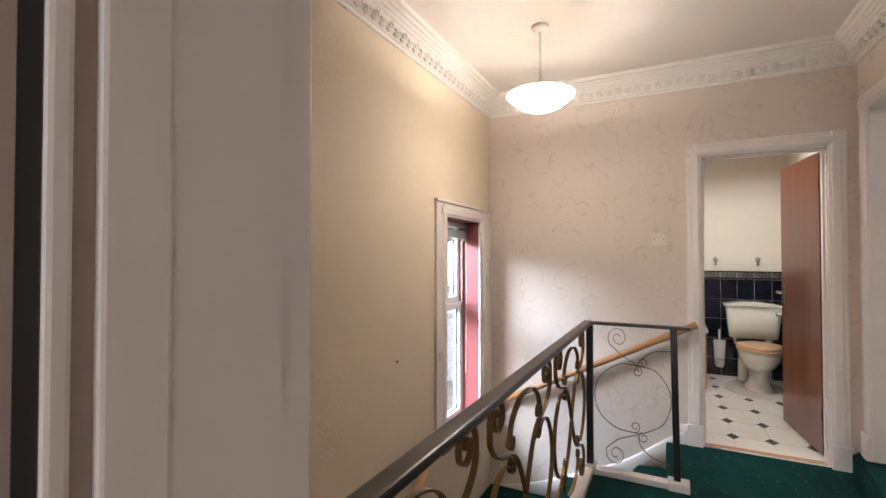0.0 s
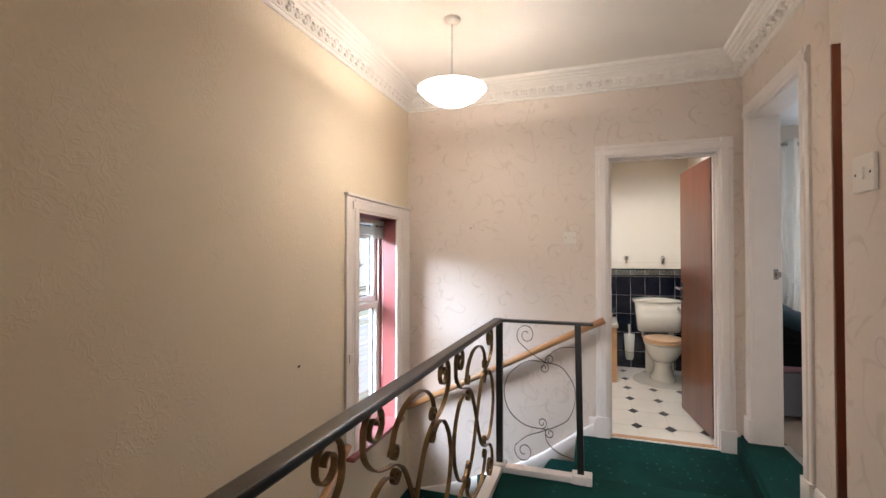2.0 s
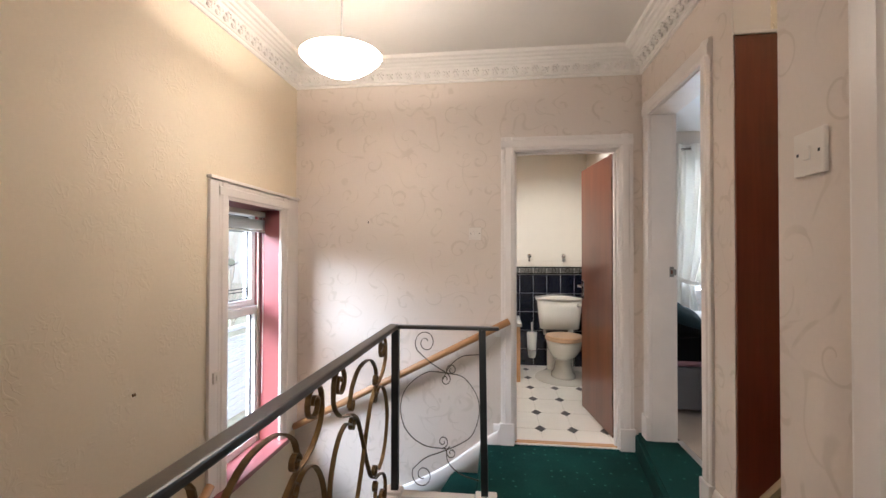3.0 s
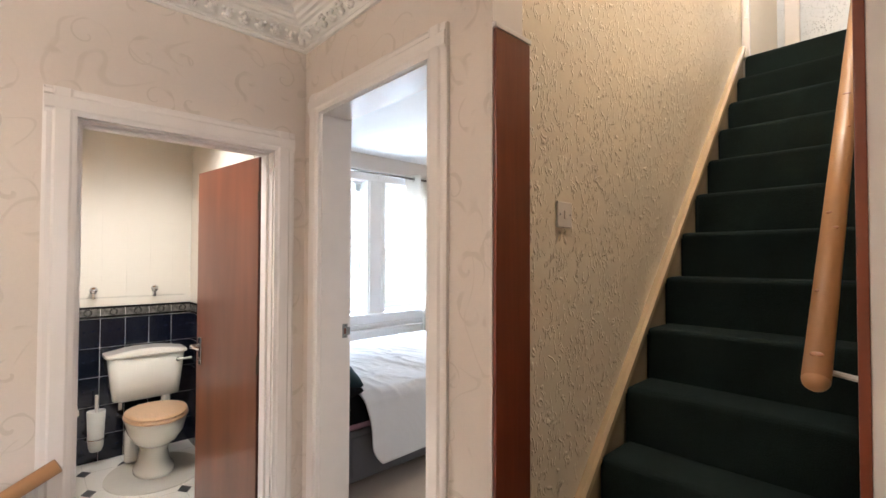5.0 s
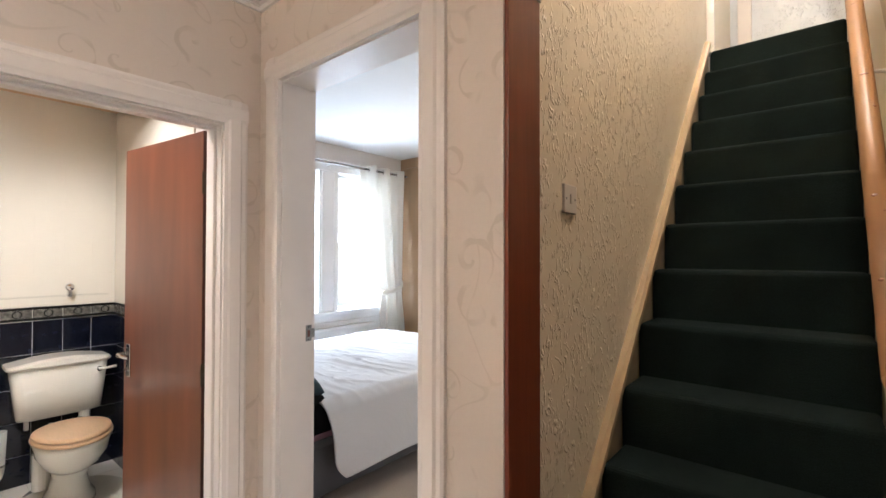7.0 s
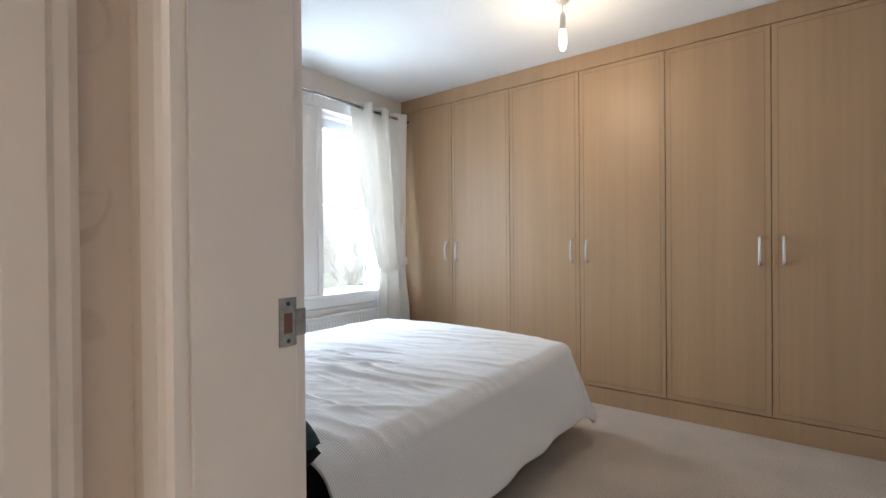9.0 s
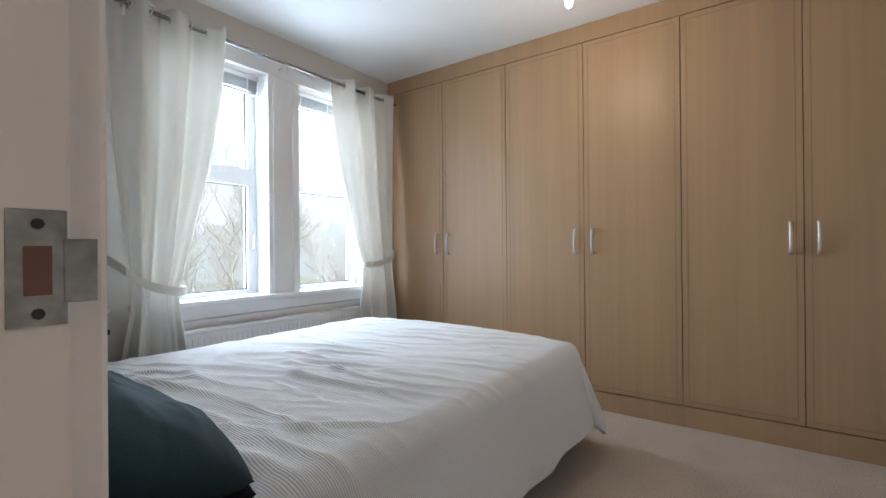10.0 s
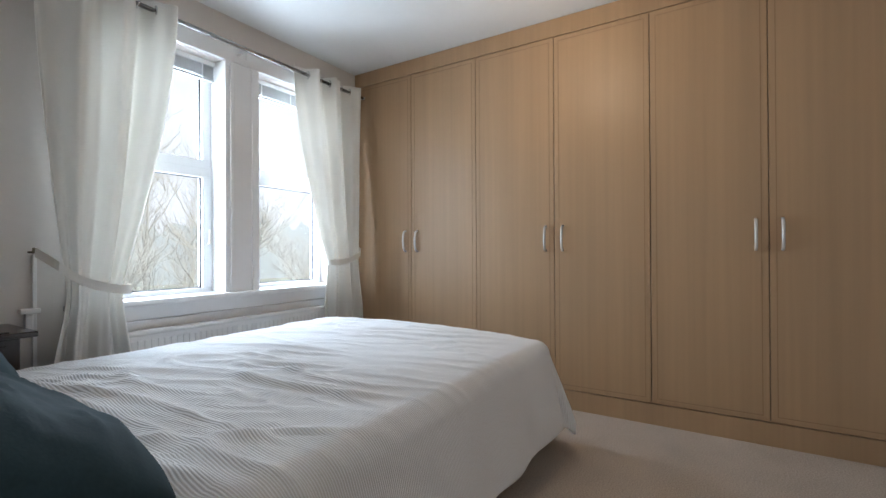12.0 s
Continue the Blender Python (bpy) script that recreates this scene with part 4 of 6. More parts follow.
def wall_rail(name, pts, r, brackets, mat, label, nrm):
    t = holder(name, *pts[0], label, "handrail")
    rr = [r] * len(pts)
    part("rail", tube(pts, rr, 20), mat, t, smooth=True)
    for p in brackets:
        p = Vector(p)
        w = p + Vector(nrm)
        bm = tube([p - Vector((0, 0, r * 0.9)), p - Vector((0, 0, r + 0.02)), p + Vector(nrm) * 0.7 - Vector((0, 0, r + 0.028)), w - Vector((0, 0, r + 0.028))], 0.006, 8)
        part("bracket", bm, "white_plastic", t)
        d = Vector(nrm).normalized()
        part("rose", tube([w - d * 0.006 - Vector((0, 0, r + 0.028)), w - d * 0.0005 - Vector((0, 0, r + 0.028))], 0.028, 16), "white_plastic", t)
    return t


wall_rail("wooden_handrail", [(0.635, 3.94, 0.712), (0.25, 3.94, 0.515), (-0.40, 3.94, 0.182), (-0.865, 3.94, -0.057)], 0.0235,
          [(0.56, 3.94, 0.674), (-0.60, 3.94, 0.08)], "handrail_wood", "varnished wooden handrail sloping down the papered wall", (0, 0.06, 0))
wall_rail("wooden_handrail", [(-0.825, 2.96, 0.03), (-0.825, 2.3, -0.42), (-0.825, 1.0, -1.31)], 0.022,
          [(-0.825, 2.75, -0.115)], "handrail_wood", "varnished wooden handrail on the window wall", (-0.06, 0, 0))
wall_rail("upper_stair_handrail", [(1.66, 2.169, 1.15), (2.2, 2.169, 1.735), (3.0, 2.169, 2.60), (4.2, 2.169, 3.90)], 0.0235,
          [(1.71, 2.169, 1.205), (2.40, 2.169, 1.95), (3.2, 2.169, 2.82)], "handrail_wood", "knotty pine handrail on the upper stair wall", (0, -0.078, 0))
pine_rail = bpy.data.objects["upper_stair_handrail"]
along, facing = Vector((0.678, 0, 0.735)), Vector((-0.735, 0, 0.678))
for kx, side, size in ((1.69, 0.0, 1.5), (1.80, 0.008, 1.1), (1.93, -0.004, 1.3), (1.965, 0.003, 1.4), (2.20, -0.010, 0.9), (2.31, 0.0, 1.3), (2.62, 0.004, 0.9), (2.95, -0.003, 1.0)):
    bm = bmesh.new()
    bmesh.ops.create_uvsphere(bm, u_segments=12, v_segments=8, radius=1.0)
    c0 = Vector((kx, 2.169 + side, 1.15 + (kx - 1.66) * 1.083)) + facing * (0.0222 - abs(side) * 0.25)
    for w in bm.verts:
        q = w.co.copy()
        w.co = c0 + along * q.x * 0.0042 * size + Vector((0, q.y * 0.0078 * size, 0)) + facing * q.z * 0.0020
    part("knot", bm, "knot_wood", pine_rail, smooth=True)
bm = bmesh.new()
bmesh.ops.create_uvsphere(bm, u_segments=20, v_segments=12, radius=0.0233)
bmesh.ops.translate(bm, verts=bm.verts[:], vec=(1.6605, 2.169, 1.1505))
part("rounded_end", bm, "handrail_wood", pine_rail, smooth=True)
bm = extrude([(0, -0.02), (0.018, -0.02), (0.021, -0.014), (0.021, 0.134), (0.018, 0.14), (0, 0.14)], (1.655, STAIR_S, 1.145), (4.2, STAIR_S, 3.90), (0, 1, 0))
tagged(link("handrail_backboard", bm, "string_board_paint"), "pale pine backing board on the wall behind the handrail", "board")

# pendant light
t = holder("pendant_light", -0.183, 2.979, CEIL, "frosted glass dish pendant light, switched on", "ceiling light")
cx, cy = -0.183, 2.979
part("ceiling_rose", lathe([(0, CEIL - 0.03), (0.02, CEIL - 0.032), (0.045, CEIL - 0.018), (0.05, CEIL - 0.001), (0, CEIL)], cx, cy, 24), "white_plastic", t, smooth=True)
part("rod", tube([(cx, cy, CEIL - 0.025), (cx, cy, 2.10)], 0.0045, 8), "brushed_steel", t)
dish = [(0, 2.008)] + [(0.193 * k / 14, 2.008 + 0.092 * (k / 14) ** 2.3) for k in range(1, 15)]
part("glass_dish", lathe(dish + [(0.190, 2.1015)], cx, cy, 48), "lit_opal_glass", t, "glowing frosted glass dish", True)
# Inner shell and lampholder cover are added to hold light off the ceiling.
part("dish_lining", lathe([(max(0.0, r - 0.004), z + 0.003) for r, z in dish], cx, cy, 48), "white_plastic", t, smooth=True)
part("lampholder", lathe([(0, 2.17), (0.014, 2.17), (0.018, 2.15), (0.046, 2.138), (0.050, 2.130), (0.046, 2.128), (0, 2.128)], cx, cy, 24), "white_plastic", t, "white lampholder with a cover added to block upward light", True)
for a in (0.35, 2.45, 4.55):
    px, py = cx + 0.186 * math.cos(a), cy + 0.186 * math.sin(a)
    part("stud", lathe([(0, 2.082), (0.005, 2.085), (0.005, 2.091), (0, 2.094)], px, py, 8), "brushed_steel", t)


def light_switch(name, axis, face, sign, u, z, label, size=0.086, rockers=1, tilt=0.0, screws=True):
    t = holder(name, *((face, u, z) if axis == "x" else (u, face, z)), label, "light switch")
    h = size / 2

    def b(d0, d1, ua, ub, za, zb, bev):
        lo, hi = sorted((face + sign * d0, face + sign * d1))
        return box(lo, hi, ua, ub, za, zb, bev) if axis == "x" else box(ua, ub, lo, hi, za, zb, bev)

    part("plate", b(0, 0.009, u - h, u + h, z - h, z + h, 0.003), "aged_plastic", t)
    for k in range(rockers):
        c = u + (k - (rockers - 1) / 2) * 0.024
        part("rocker", b(0.009, 0.0135, c - 0.008, c + 0.008, z - 0.014, z + 0.014, 0.002), "aged_plastic", t)
    if screws:
        for s in (-1, 1):
            part("screw", b(0.009, 0.0098, u + s * 0.030 - 0.003, u + s * 0.030 + 0.003, z - 0.003, z + 0.003, 0.0005), "dark_screw", t)
    return t


light_switch("light_switch", "y", FAR, -1, 0.405, 1.298, "white double light switch on the papered wall", rockers=2)
light_switch("light_switch", "x", 1.165, -1, 1.872, 1.352, "white single light switch with dark screws", size=0.086)
light_switch("light_switch", "y", STAIR_N, -1, 1.862, 1.53, "white light switch on the raised relief wallpaper", rockers=1)
light_switch("wall_socket", "x", LEFT + 0.019, 1, 3.055, 0.527, "small white fitting on the window architrave", size=0.055, rockers=1, screws=False)
t = tagged(link("picture_hook", box(LEFT, LEFT + 0.006, 2.550, 2.566, 0.585, 0.597, 0.002), "gilt_iron"), "small dark picture hook on the cream wall", "hook")
tagged(link("wall_plug", box(-0.352, -0.345, FAR - 0.004, FAR, 1.375, 1.388, 0.001), "dark_screw"), "small dark screw hole in the papered wall", "screw")

# stair window
t = holder("window_1", LEFT - 0.17, 3.37, 0.6, "white sash window with leaded lights over the stairs", "window", kind="structure")
wx = LEFT - 0.17


def sash(parent, axis, p, u0, u1, z0, z1, w=0.05, d=0.03, mat="upvc", seal=True, label=""):
    def b(a, c, e, f, dd=d, bev=0.004):
        return box(p - dd, p + dd, a, c, e, f, bev) if axis == "x" else box(a, c, p - dd, p + dd, e, f, bev)

    fr = part("sash_frame", b(u0, u1, z0, z0 + w), mat, parent, label)
    part("rail", b(u0, u1, z1 - w, z1), mat, fr)
    part("stile", b(u0, u0 + w, z0 + w, z1 - w, d * 0.98), mat, fr)
    part("stile", b(u1 - w, u1, z0 + w, z1 - w, d * 0.98), mat, fr)
    if seal:
        for a, c, e, f in ((u0 + w, u0 + w + 0.006, z0 + w, z1 - w), (u1 - w - 0.006, u1 - w, z0 + w, z1 - w), (u0 + w, u1 - w, z0 + w, z0 + w + 0.006), (u0 + w, u1 - w, z1 - w - 0.006, z1 - w)):
            part("seal", b(a, c, e, f, 0.005, 0), "rubber_seal", fr)
    g = part("pane", b(u0 + w, u1 - w, z0 + w, z1 - w, 0.003, 0), "window_glass", fr)
    g.visible_shadow = False
    return fr


sash(t, "x", wx - 0.03, 3.165, 3.752, 0.815, 1.445, 0.045)
sash(t, "x", wx, 3.165, 3.752, -0.083, 0.815, 0.05)
part("inner_bead", box(wx + 0.031, wx + 0.040, 3.722, 3.751, -0.083, 1.444, 0.003), "stained_paint", t, "bare brown edge of the window frame")
part("sash_lift", box(wx + 0.03, wx + 0.045, 3.37, 3.52, 0.835, 0.85, 0.003), "brushed_steel", t)
for zz in (1.32, 1.30, 0.93, 0.91):
    part("lead_came", box(wx - 0.036, wx - 0.024, 3.212, 3.70, zz - 0.003, zz + 0.003), "rubber_seal", t)
for yy, zz, gl_, rr in ((3.39, 1.20, "green_glass", 0.030), (3.36, 1.135, "rose_glass", 0.026), (3.43, 1.12, "rose_glass", 0.022), (3.52, 1.105, "green_glass", 0.030), (3.35, 1.065, "green_glass", 0.024)):
    petal = [(wx - 0.030, yy + 1.5 * rr * math.cos(q), zz + 0.62 * rr * math.sin(q)) for q in [k * math.pi / 10 for k in range(20)]]
    bm = bmesh.new()
    front, back = [[bm.verts.new((x + dx, y, z)) for x, y, z in petal] for dx in (0.0045, -0.0045)]
    bm.faces.new(front)
    bm.faces.new(back[::-1])
    for k in range(20):
        bm.faces.new((front[k], back[k], back[(k + 1) % 20], front[(k + 1) % 20]))
    bmesh.ops.recalc_face_normals(bm, faces=bm.faces[:])
    part("coloured_pane", bm, gl_, t, "small piece of stained glass")
    part("lead_came", tube([*petal, petal[0]], 0.0028, 6, cap=False), "rubber_seal", t)
for ctrl in (((3.22, 1.24), (3.32, 1.245), (3.42, 1.225), (3.46, 1.16), (3.41, 1.09), (3.33, 1.04), (3.25, 1.00)), ((3.60, 1.10), (3.50, 1.07), (3.44, 1.01), (3.36, 0.985), (3.28, 1.005))):
    part("lead_came", tube([(wx - 0.030, p.x, p.y) for p in smooth_path([(a_, c_, 0) for a_, c_ in ctrl], 5)], 0.0026, 6), "rubber_seal", t)
part("window_sill", box(LEFT - 0.138, LEFT + 0.058, 3.03, 3.80, -0.106, -0.076, 0.006), "maroon_paint", t, "dark red painted window sill")
bl = holder("venetian_blind", wx + 0.06, 3.46, 1.40, "raised cream venetian blind in the stair window", "blind")
part("headrail", box(wx + 0.045, wx + 0.075, 3.172, 3.745, 1.400, 1.432, 0.002), "blind_slat", bl)
for i in range(14):
    z = 1.378 - 0.0048 * i
    part("slat", box(wx + 0.047, wx + 0.073, 3.176, 3.741, z - 0.001, z + 0.001), "blind_slat", bl)
part("bottom_rail", box(wx + 0.046, wx + 0.074, 3.176, 3.741, 1.298, 1.309, 0.002), "blind_slat", bl)
part("cord", tube([(wx + 0.08, 3.70, 1.39), (wx + 0.085, 3.705, 0.9), (wx + 0.08, 3.702, 0.25)], 0.0016, 6), "white_plastic", bl)

# closed door of the side room
t = holder("door_side_room", 1.19, 1.25, 0, "closed white painted door of the side room", "door")
part("leaf", box(1.20, 1.24, 0.866, 1.67, 0.004, 2.026, 0.003), WHITE, t)
part("handle", tube([(1.20, 1.58, 1.0), (1.155, 1.58, 1.0), (1.150, 1.52, 1.0), (1.150, 1.47, 1.0)], 0.009, 10), "chrome", t)

# ---- things: bathroom ----
t = holder("door_bathroom", 1.346, 4.165, PLAT, "open flush mahogany bathroom door with chrome lever", "door")
d = Vector((1.262 - 1.346, 4.83 - 4.165, 0))
L = 0.672
ang = math.atan2(d.y, d.x)
M = Matrix.Translation((1.346, 4.165, PLAT + 0.012)) @ Euler((0, 0, ang)).to_matrix().to_4x4()


def local(bm, m):
    bmesh.ops.transform(bm, matrix=m, verts=bm.verts[:])
    return bm


part("leaf", local(box(0.0, L, -0.040, -0.0015, 0, 1.975, 0.002), M), "mahogany_veneer", t)
part("leaf_edge", local(box(-0.0025, 0.0, -0.0395, -0.002, 0, 1.975), M), "door_edge_wood", t, "dark red hinge edge")
for zz in (1.72, 0.95, 0.22):
    part("hinge", local(box(-0.006, -0.0026, -0.030, 0.004, zz, zz + 0.09, 0.001), M), "wire_iron", t)
for s in (0.0, -0.0415):
    sg = 1 if s == 0 else -1
    part("backplate", local(box(L - 0.075, L - 0.035, min(s, s + sg * 0.006), max(s, s + sg * 0.006), 0.90, 1.055, 0.002), M), "chrome", t)
    part("lever", local(tube([(L - 0.055, s, 1.01), (L - 0.055, s + sg * 0.045, 1.01), (L - 0.065, s + sg * 0.052, 1.01), (L - 0.16, s + sg * 0.050, 1.006)], [0.009, 0.009, 0.009, 0.006], 10), M), "chrome", t, smooth=True)
    part("thumb_turn", local(tube([(L - 0.055, s, 0.935), (L - 0.055, s + sg * 0.022, 0.935)], 0.009, 10), M), "chrome", t)

# toilet
t = holder("toilet", 1.245, 5.85, PLAT, "white close-coupled toilet with a pale pine seat", "toilet")
z0 = PLAT


def ellipse_loft(rings, seg=32, bm=None, close_top=True):
    """rings: centre x, centre y, half width, front length, back length, z; egg-shaped rings lofted upwards."""
    b = bmesh.new()
    rr = []
    for cx_, cy_, hw, fr_, bk, z in rings:
        ring = []
        for i in range(seg):
            a = 2 * math.pi * i / seg
            s, c = math.sin(a), math.cos(a)
            ring.append(b.verts.new((cx_ + hw * c, cy_ + (bk if s > 0 else fr_) * s, z)))
        rr.append(ring)
    for p, q in zip(rr, rr[1:]):
        for i in range(seg):
            b.faces.new((p[i], p[(i + 1) % seg], q[(i + 1) % seg], q[i]))
    b.faces.new(rr[0][::-1])
    if close_top:
        b.faces.new(rr[-1])
    bmesh.ops.recalc_face_normals(b, faces=b.faces[:])
    return merge(bm, b)


TX, TY = 1.245, 5.74
part("pedestal", ellipse_loft([(TX, TY + 0.05, 0.125, 0.19, 0.22, z0), (TX, TY + 0.05, 0.122, 0.185, 0.22, z0 + 0.03), (TX, TY + 0.05, 0.098, 0.14, 0.20, z0 + 0.06),
                               (TX, TY + 0.05, 0.082, 0.115, 0.2, z0 + 0.15), (TX, TY + 0.03, 0.10, 0.15, 0.2, z0 + 0.22)]), "porcelain", t, smooth=True)
part("bowl", ellipse_loft([(TX, TY + 0.05, 0.085, 0.12, 0.18, z0 + 0.18), (TX, TY + 0.02, 0.135, 0.19, 0.20, z0 + 0.24), (TX, TY, 0.170, 0.235, 0.22, z0 + 0.31),
                           (TX, TY, 0.182, 0.25, 0.23, z0 + 0.37), (TX, TY, 0.186, 0.255, 0.23, z0 + 0.395)]), "porcelain", t, smooth=True)
part("seat", ellipse_loft([(TX, TY, 0.188, 0.258, 0.20, z0 + 0.399), (TX, TY, 0.196, 0.266, 0.205, z0 + 0.406), (TX, TY, 0.194, 0.264, 0.2, z0 + 0.420)]), "pale_pine_seat", t, "pale pine toilet seat", True)
part("lid", ellipse_loft([(TX, TY, 0.182, 0.250, 0.20, z0 + 0.424), (TX, TY, 0.190, 0.258, 0.205, z0 + 0.430), (TX, TY, 0.186, 0.254, 0.2, z0 + 0.442), (TX, TY, 0.16, 0.225, 0.18, z0 + 0.446)]), "pale_pine_seat", t, "pale pine toilet lid", True)
for sx in (-0.07, 0.07):
    part("seat_hinge", tube([(TX + sx, TY + 0.20, z0 + 0.40), (TX + sx, TY + 0.20, z0 + 0.44)], 0.012, 10), "chrome", t)


def cistern_body(rows, seg=14):
    b = bmesh.new()
    rr = []
    for hw, y0, y1, z, r in rows:
        ring = []
        for cxx, cyy, a0 in ((hw - r, y1 - r, 0), (-hw + r, y1 - r, 1), (-hw + r, y0 + r, 2), (hw - r, y0 + r, 3)):
            for k in range(5):
                a = (a0 + k / 4) * math.pi / 2
                ring.append(b.verts.new((TX + cxx + r * math.cos(a), cyy + r * math.sin(a), z)))
        rr.append(ring)
    for p, q in zip(rr, rr[1:]):
        for i in range(len(p)):
            b.faces.new((p[i], p[(i + 1) % len(p)], q[(i + 1) % len(p)], q[i]))
    b.faces.new(rr[0][::-1])
    b.faces.new(rr[-1])
    bmesh.ops.recalc_face_normals(b, faces=b.faces[:])
    return b


part("cistern", cistern_body([(0.185, 6.06, 6.215, z0 + 0.44, 0.05), (0.215, 6.03, 6.215, z0 + 0.455, 0.05), (0.225, 6.02, 6.215, z0 + 0.56, 0.05), (0.245, 6.005, 6.215, z0 + 0.775, 0.05)]), "porcelain", t, smooth=True)
bm = bmesh.new()
steps = 24
prev = None
for i in range(steps + 1):
    u = -1 + 2 * i / steps
    hz = 0.024 + 0.030 * (0.5 + 0.5 * math.cos(math.pi * min(1, abs(u) * 1.15)))
    x = TX + 0.264 * math.sin(u * math.pi / 2)
    inset = 0.018 * math.sin(u * math.pi / 2) ** 2 + 0.075 * max(0.0, (abs(u) - 0.6) / 0.4) ** 3
    hz *= 1 - 0.35 * max(0.0, (abs(u) - 0.7) / 0.3) ** 2
    q = [bm.verts.new((x, y, z0 + 0.775 + z)) for y, z in ((6.215, 0), (5.99 + inset, 0), (5.985 + inset, 0.012), (5.995 + inset, hz * 0.8), (6.02 + inset, hz), (6.215, hz))]
    if prev:
        for k in range(6):
            bm.faces.new((prev[k], prev[(k + 1) % 6], q[(k + 1) % 6], q[k]))
    else:
        bm.faces.new(q[::-1])
    prev = q
bm.faces.new(prev)
bmesh.ops.recalc_face_normals(bm, faces=bm.faces[:])
part("cistern_lid", bm, "porcelain", t)
part("flush_lever", tube([(TX + 0.19, 6.01, z0 + 0.72), (TX + 0.19, 5.985, z0 + 0.72), (TX + 0.20, 5.975, z0 + 0.722), (TX + 0.275, 5.965, z0 + 0.728)], [0.010, 0.010, 0.007, 0.010], 10), "porcelain", t, "white lever with chrome boss", True)
part("lever_boss", tube([(TX + 0.19, 6.012, z0 + 0.72), (TX + 0.19, 5.995, z0 + 0.72)], 0.016, 14), "chrome", t)
part("overflow_fitting", tube([(TX - 0.16, 6.11, z0 + 0.44), (TX - 0.16, 6.11, z0 + 0.38)], 0.013, 10), "white_plastic", t)
part("waste_pipe", tube([(TX - 0.10, 6.02, z0 + 0.02), (TX - 0.10, 6.02, z0 + 0.24)], 0.045, 16), "porcelain", t)
part("supply_pipe", tube([(TX + 0.12, 6.06, z0 + 0.0), (TX + 0.12, 6.06, z0 + 0.45)], 0.03, 12), "porcelain", t)
tagged(link("toilet_mat", ellipse_loft([(TX, TY - 0.02, 0.30, 0.32, 0.36, z0 + 0.0005), (TX, TY - 0.02, 0.295, 0.315, 0.355, z0 + 0.006)]), "vinyl_joint"), "grey contour mat round the toilet pedestal", "bath mat")

# brush in its wall holder
t = holder("toilet_brush", 0.945, 6.13, 0.05, "frosted toilet brush holder on a chrome ring", "toilet brush")
part("holder_cup", lathe([(0, -0.012), (0.034, -0.015), (0.046, 0.02), (0.057, 0.272), (0.053, 0.272), (0.042, 0.02), (0, 0.01)], 0.945, 6.13, 24), "frosted_plastic", t, smooth=True)
part("ring", tube([(0.945 + 0.060 * math.cos(a), 6.13 + 0.060 * math.sin(a), 0.075) for a in [i * math.pi / 12 for i in range(25)]], 0.006, 8), "chrome", t)
part("bracket", box(0.935, 0.955, 6.18, 6.217, 0.065, 0.085, 0.002), "chrome", t)
part("brush_stick", tube([(0.945, 6.13, 0.10), (0.945, 6.13, 0.385)], [0.008, 0.010], 10), "white_plastic", t)
# glass shelf
t = holder("glass_shelf", 1.11, 6.16, 1.10, "clear glass shelf on two chrome brackets", "shelf")
g = part("glass", box(0.72, 1.50, 6.10, 6.21, 1.085, 1.091), "window_glass", t)
for x in (0.92, 1.303):
    part("bracket", lathe([(0, 1.115), (0.018, 1.12), (0.026, 1.135), (0.026, 1.15), (0.018, 1.163), (0, 1.168)], x, 6.175, 18), "chrome", t, smooth=True)
    part("stem", box(x - 0.010, x + 0.010, 6.165, 6.218, 1.078, 1.12, 0.003), "chrome", t)
# vanity
t = holder("vanity_unit", 0.62, 5.75, PLAT, "pine vanity unit with a white basin top", "vanity unit")
part("body", box(0.36, 0.785, 5.50, 6.05, PLAT, 0.43, 0.004), "pine", t)
part("worktop", box(0.34, 0.80, 5.48, 6.07, 0.43, 0.47, 0.008), "porcelain", t)
part("tap", tube([(0.70, 5.7, 0.47), (0.70, 5.7, 0.56), (0.68, 5.7, 0.585), (0.62, 5.7, 0.575)], 0.012, 10), "chrome", t, smooth=True)
for x in (0.66, 0.74):
    part("tap_head", lathe([(0, 0.47), (0.014, 0.47), (0.014, 0.53), (0.024, 0.535), (0.024, 0.55), (0, 0.56)], x, 5.74, 12), "chrome", t, smooth=True)
# downlights
for x, y in ((1.10, 5.20), (0.65, 4.70)):
    t = holder("downlight", x, y, BATHCEIL, "small round recessed ceiling spotlight, lit", "ceiling light", "bathroom downlights")
    part("bezel", lathe([(0.028, BATHCEIL - 0.001), (0.04, BATHCEIL - 0.004), (0.042, BATHCEIL - 0.0005)], x, y, 24), "chrome", t)
    part("lamp_face", lathe([(0, BATHCEIL - 0.002), (0.027, BATHCEIL - 0.002), (0.027, BATHCEIL - 0.001)], x, y, 20), "lit_spot", t)

# ---- things: bedroom ----
# fitted wardrobe, six doors
EDGES = [6.235, 5.647, 5.069, 4.491, 3.914, 3.350, 2.780]
t = holder("fitted_wardrobe", WARD + 0.3, 4.6, 0, "wall of beech-effect fitted wardrobes with satin handles", "wardrobe")
part("carcass", box(WARD + 0.022, 5.19, 2.77, 6.246, 0.125, 2.43), "wardrobe_gap", t)
part("fascia", box(WARD + 0.002, 5.19, 2.765, 6.246, 2.432, BEDCEIL - 0.002, 0.002), "beech_laminate", t)
part("plinth", box(WARD + 0.006, 5.19, 2.765, 6.246, 0.0, 0.122, 0.002), "beech_laminate", t)
part("end_filler", box(WARD + 0.0, WARD + 0.03, 6.237, 6.249, 0.124, 2.43, 0.002), "beech_laminate", t)
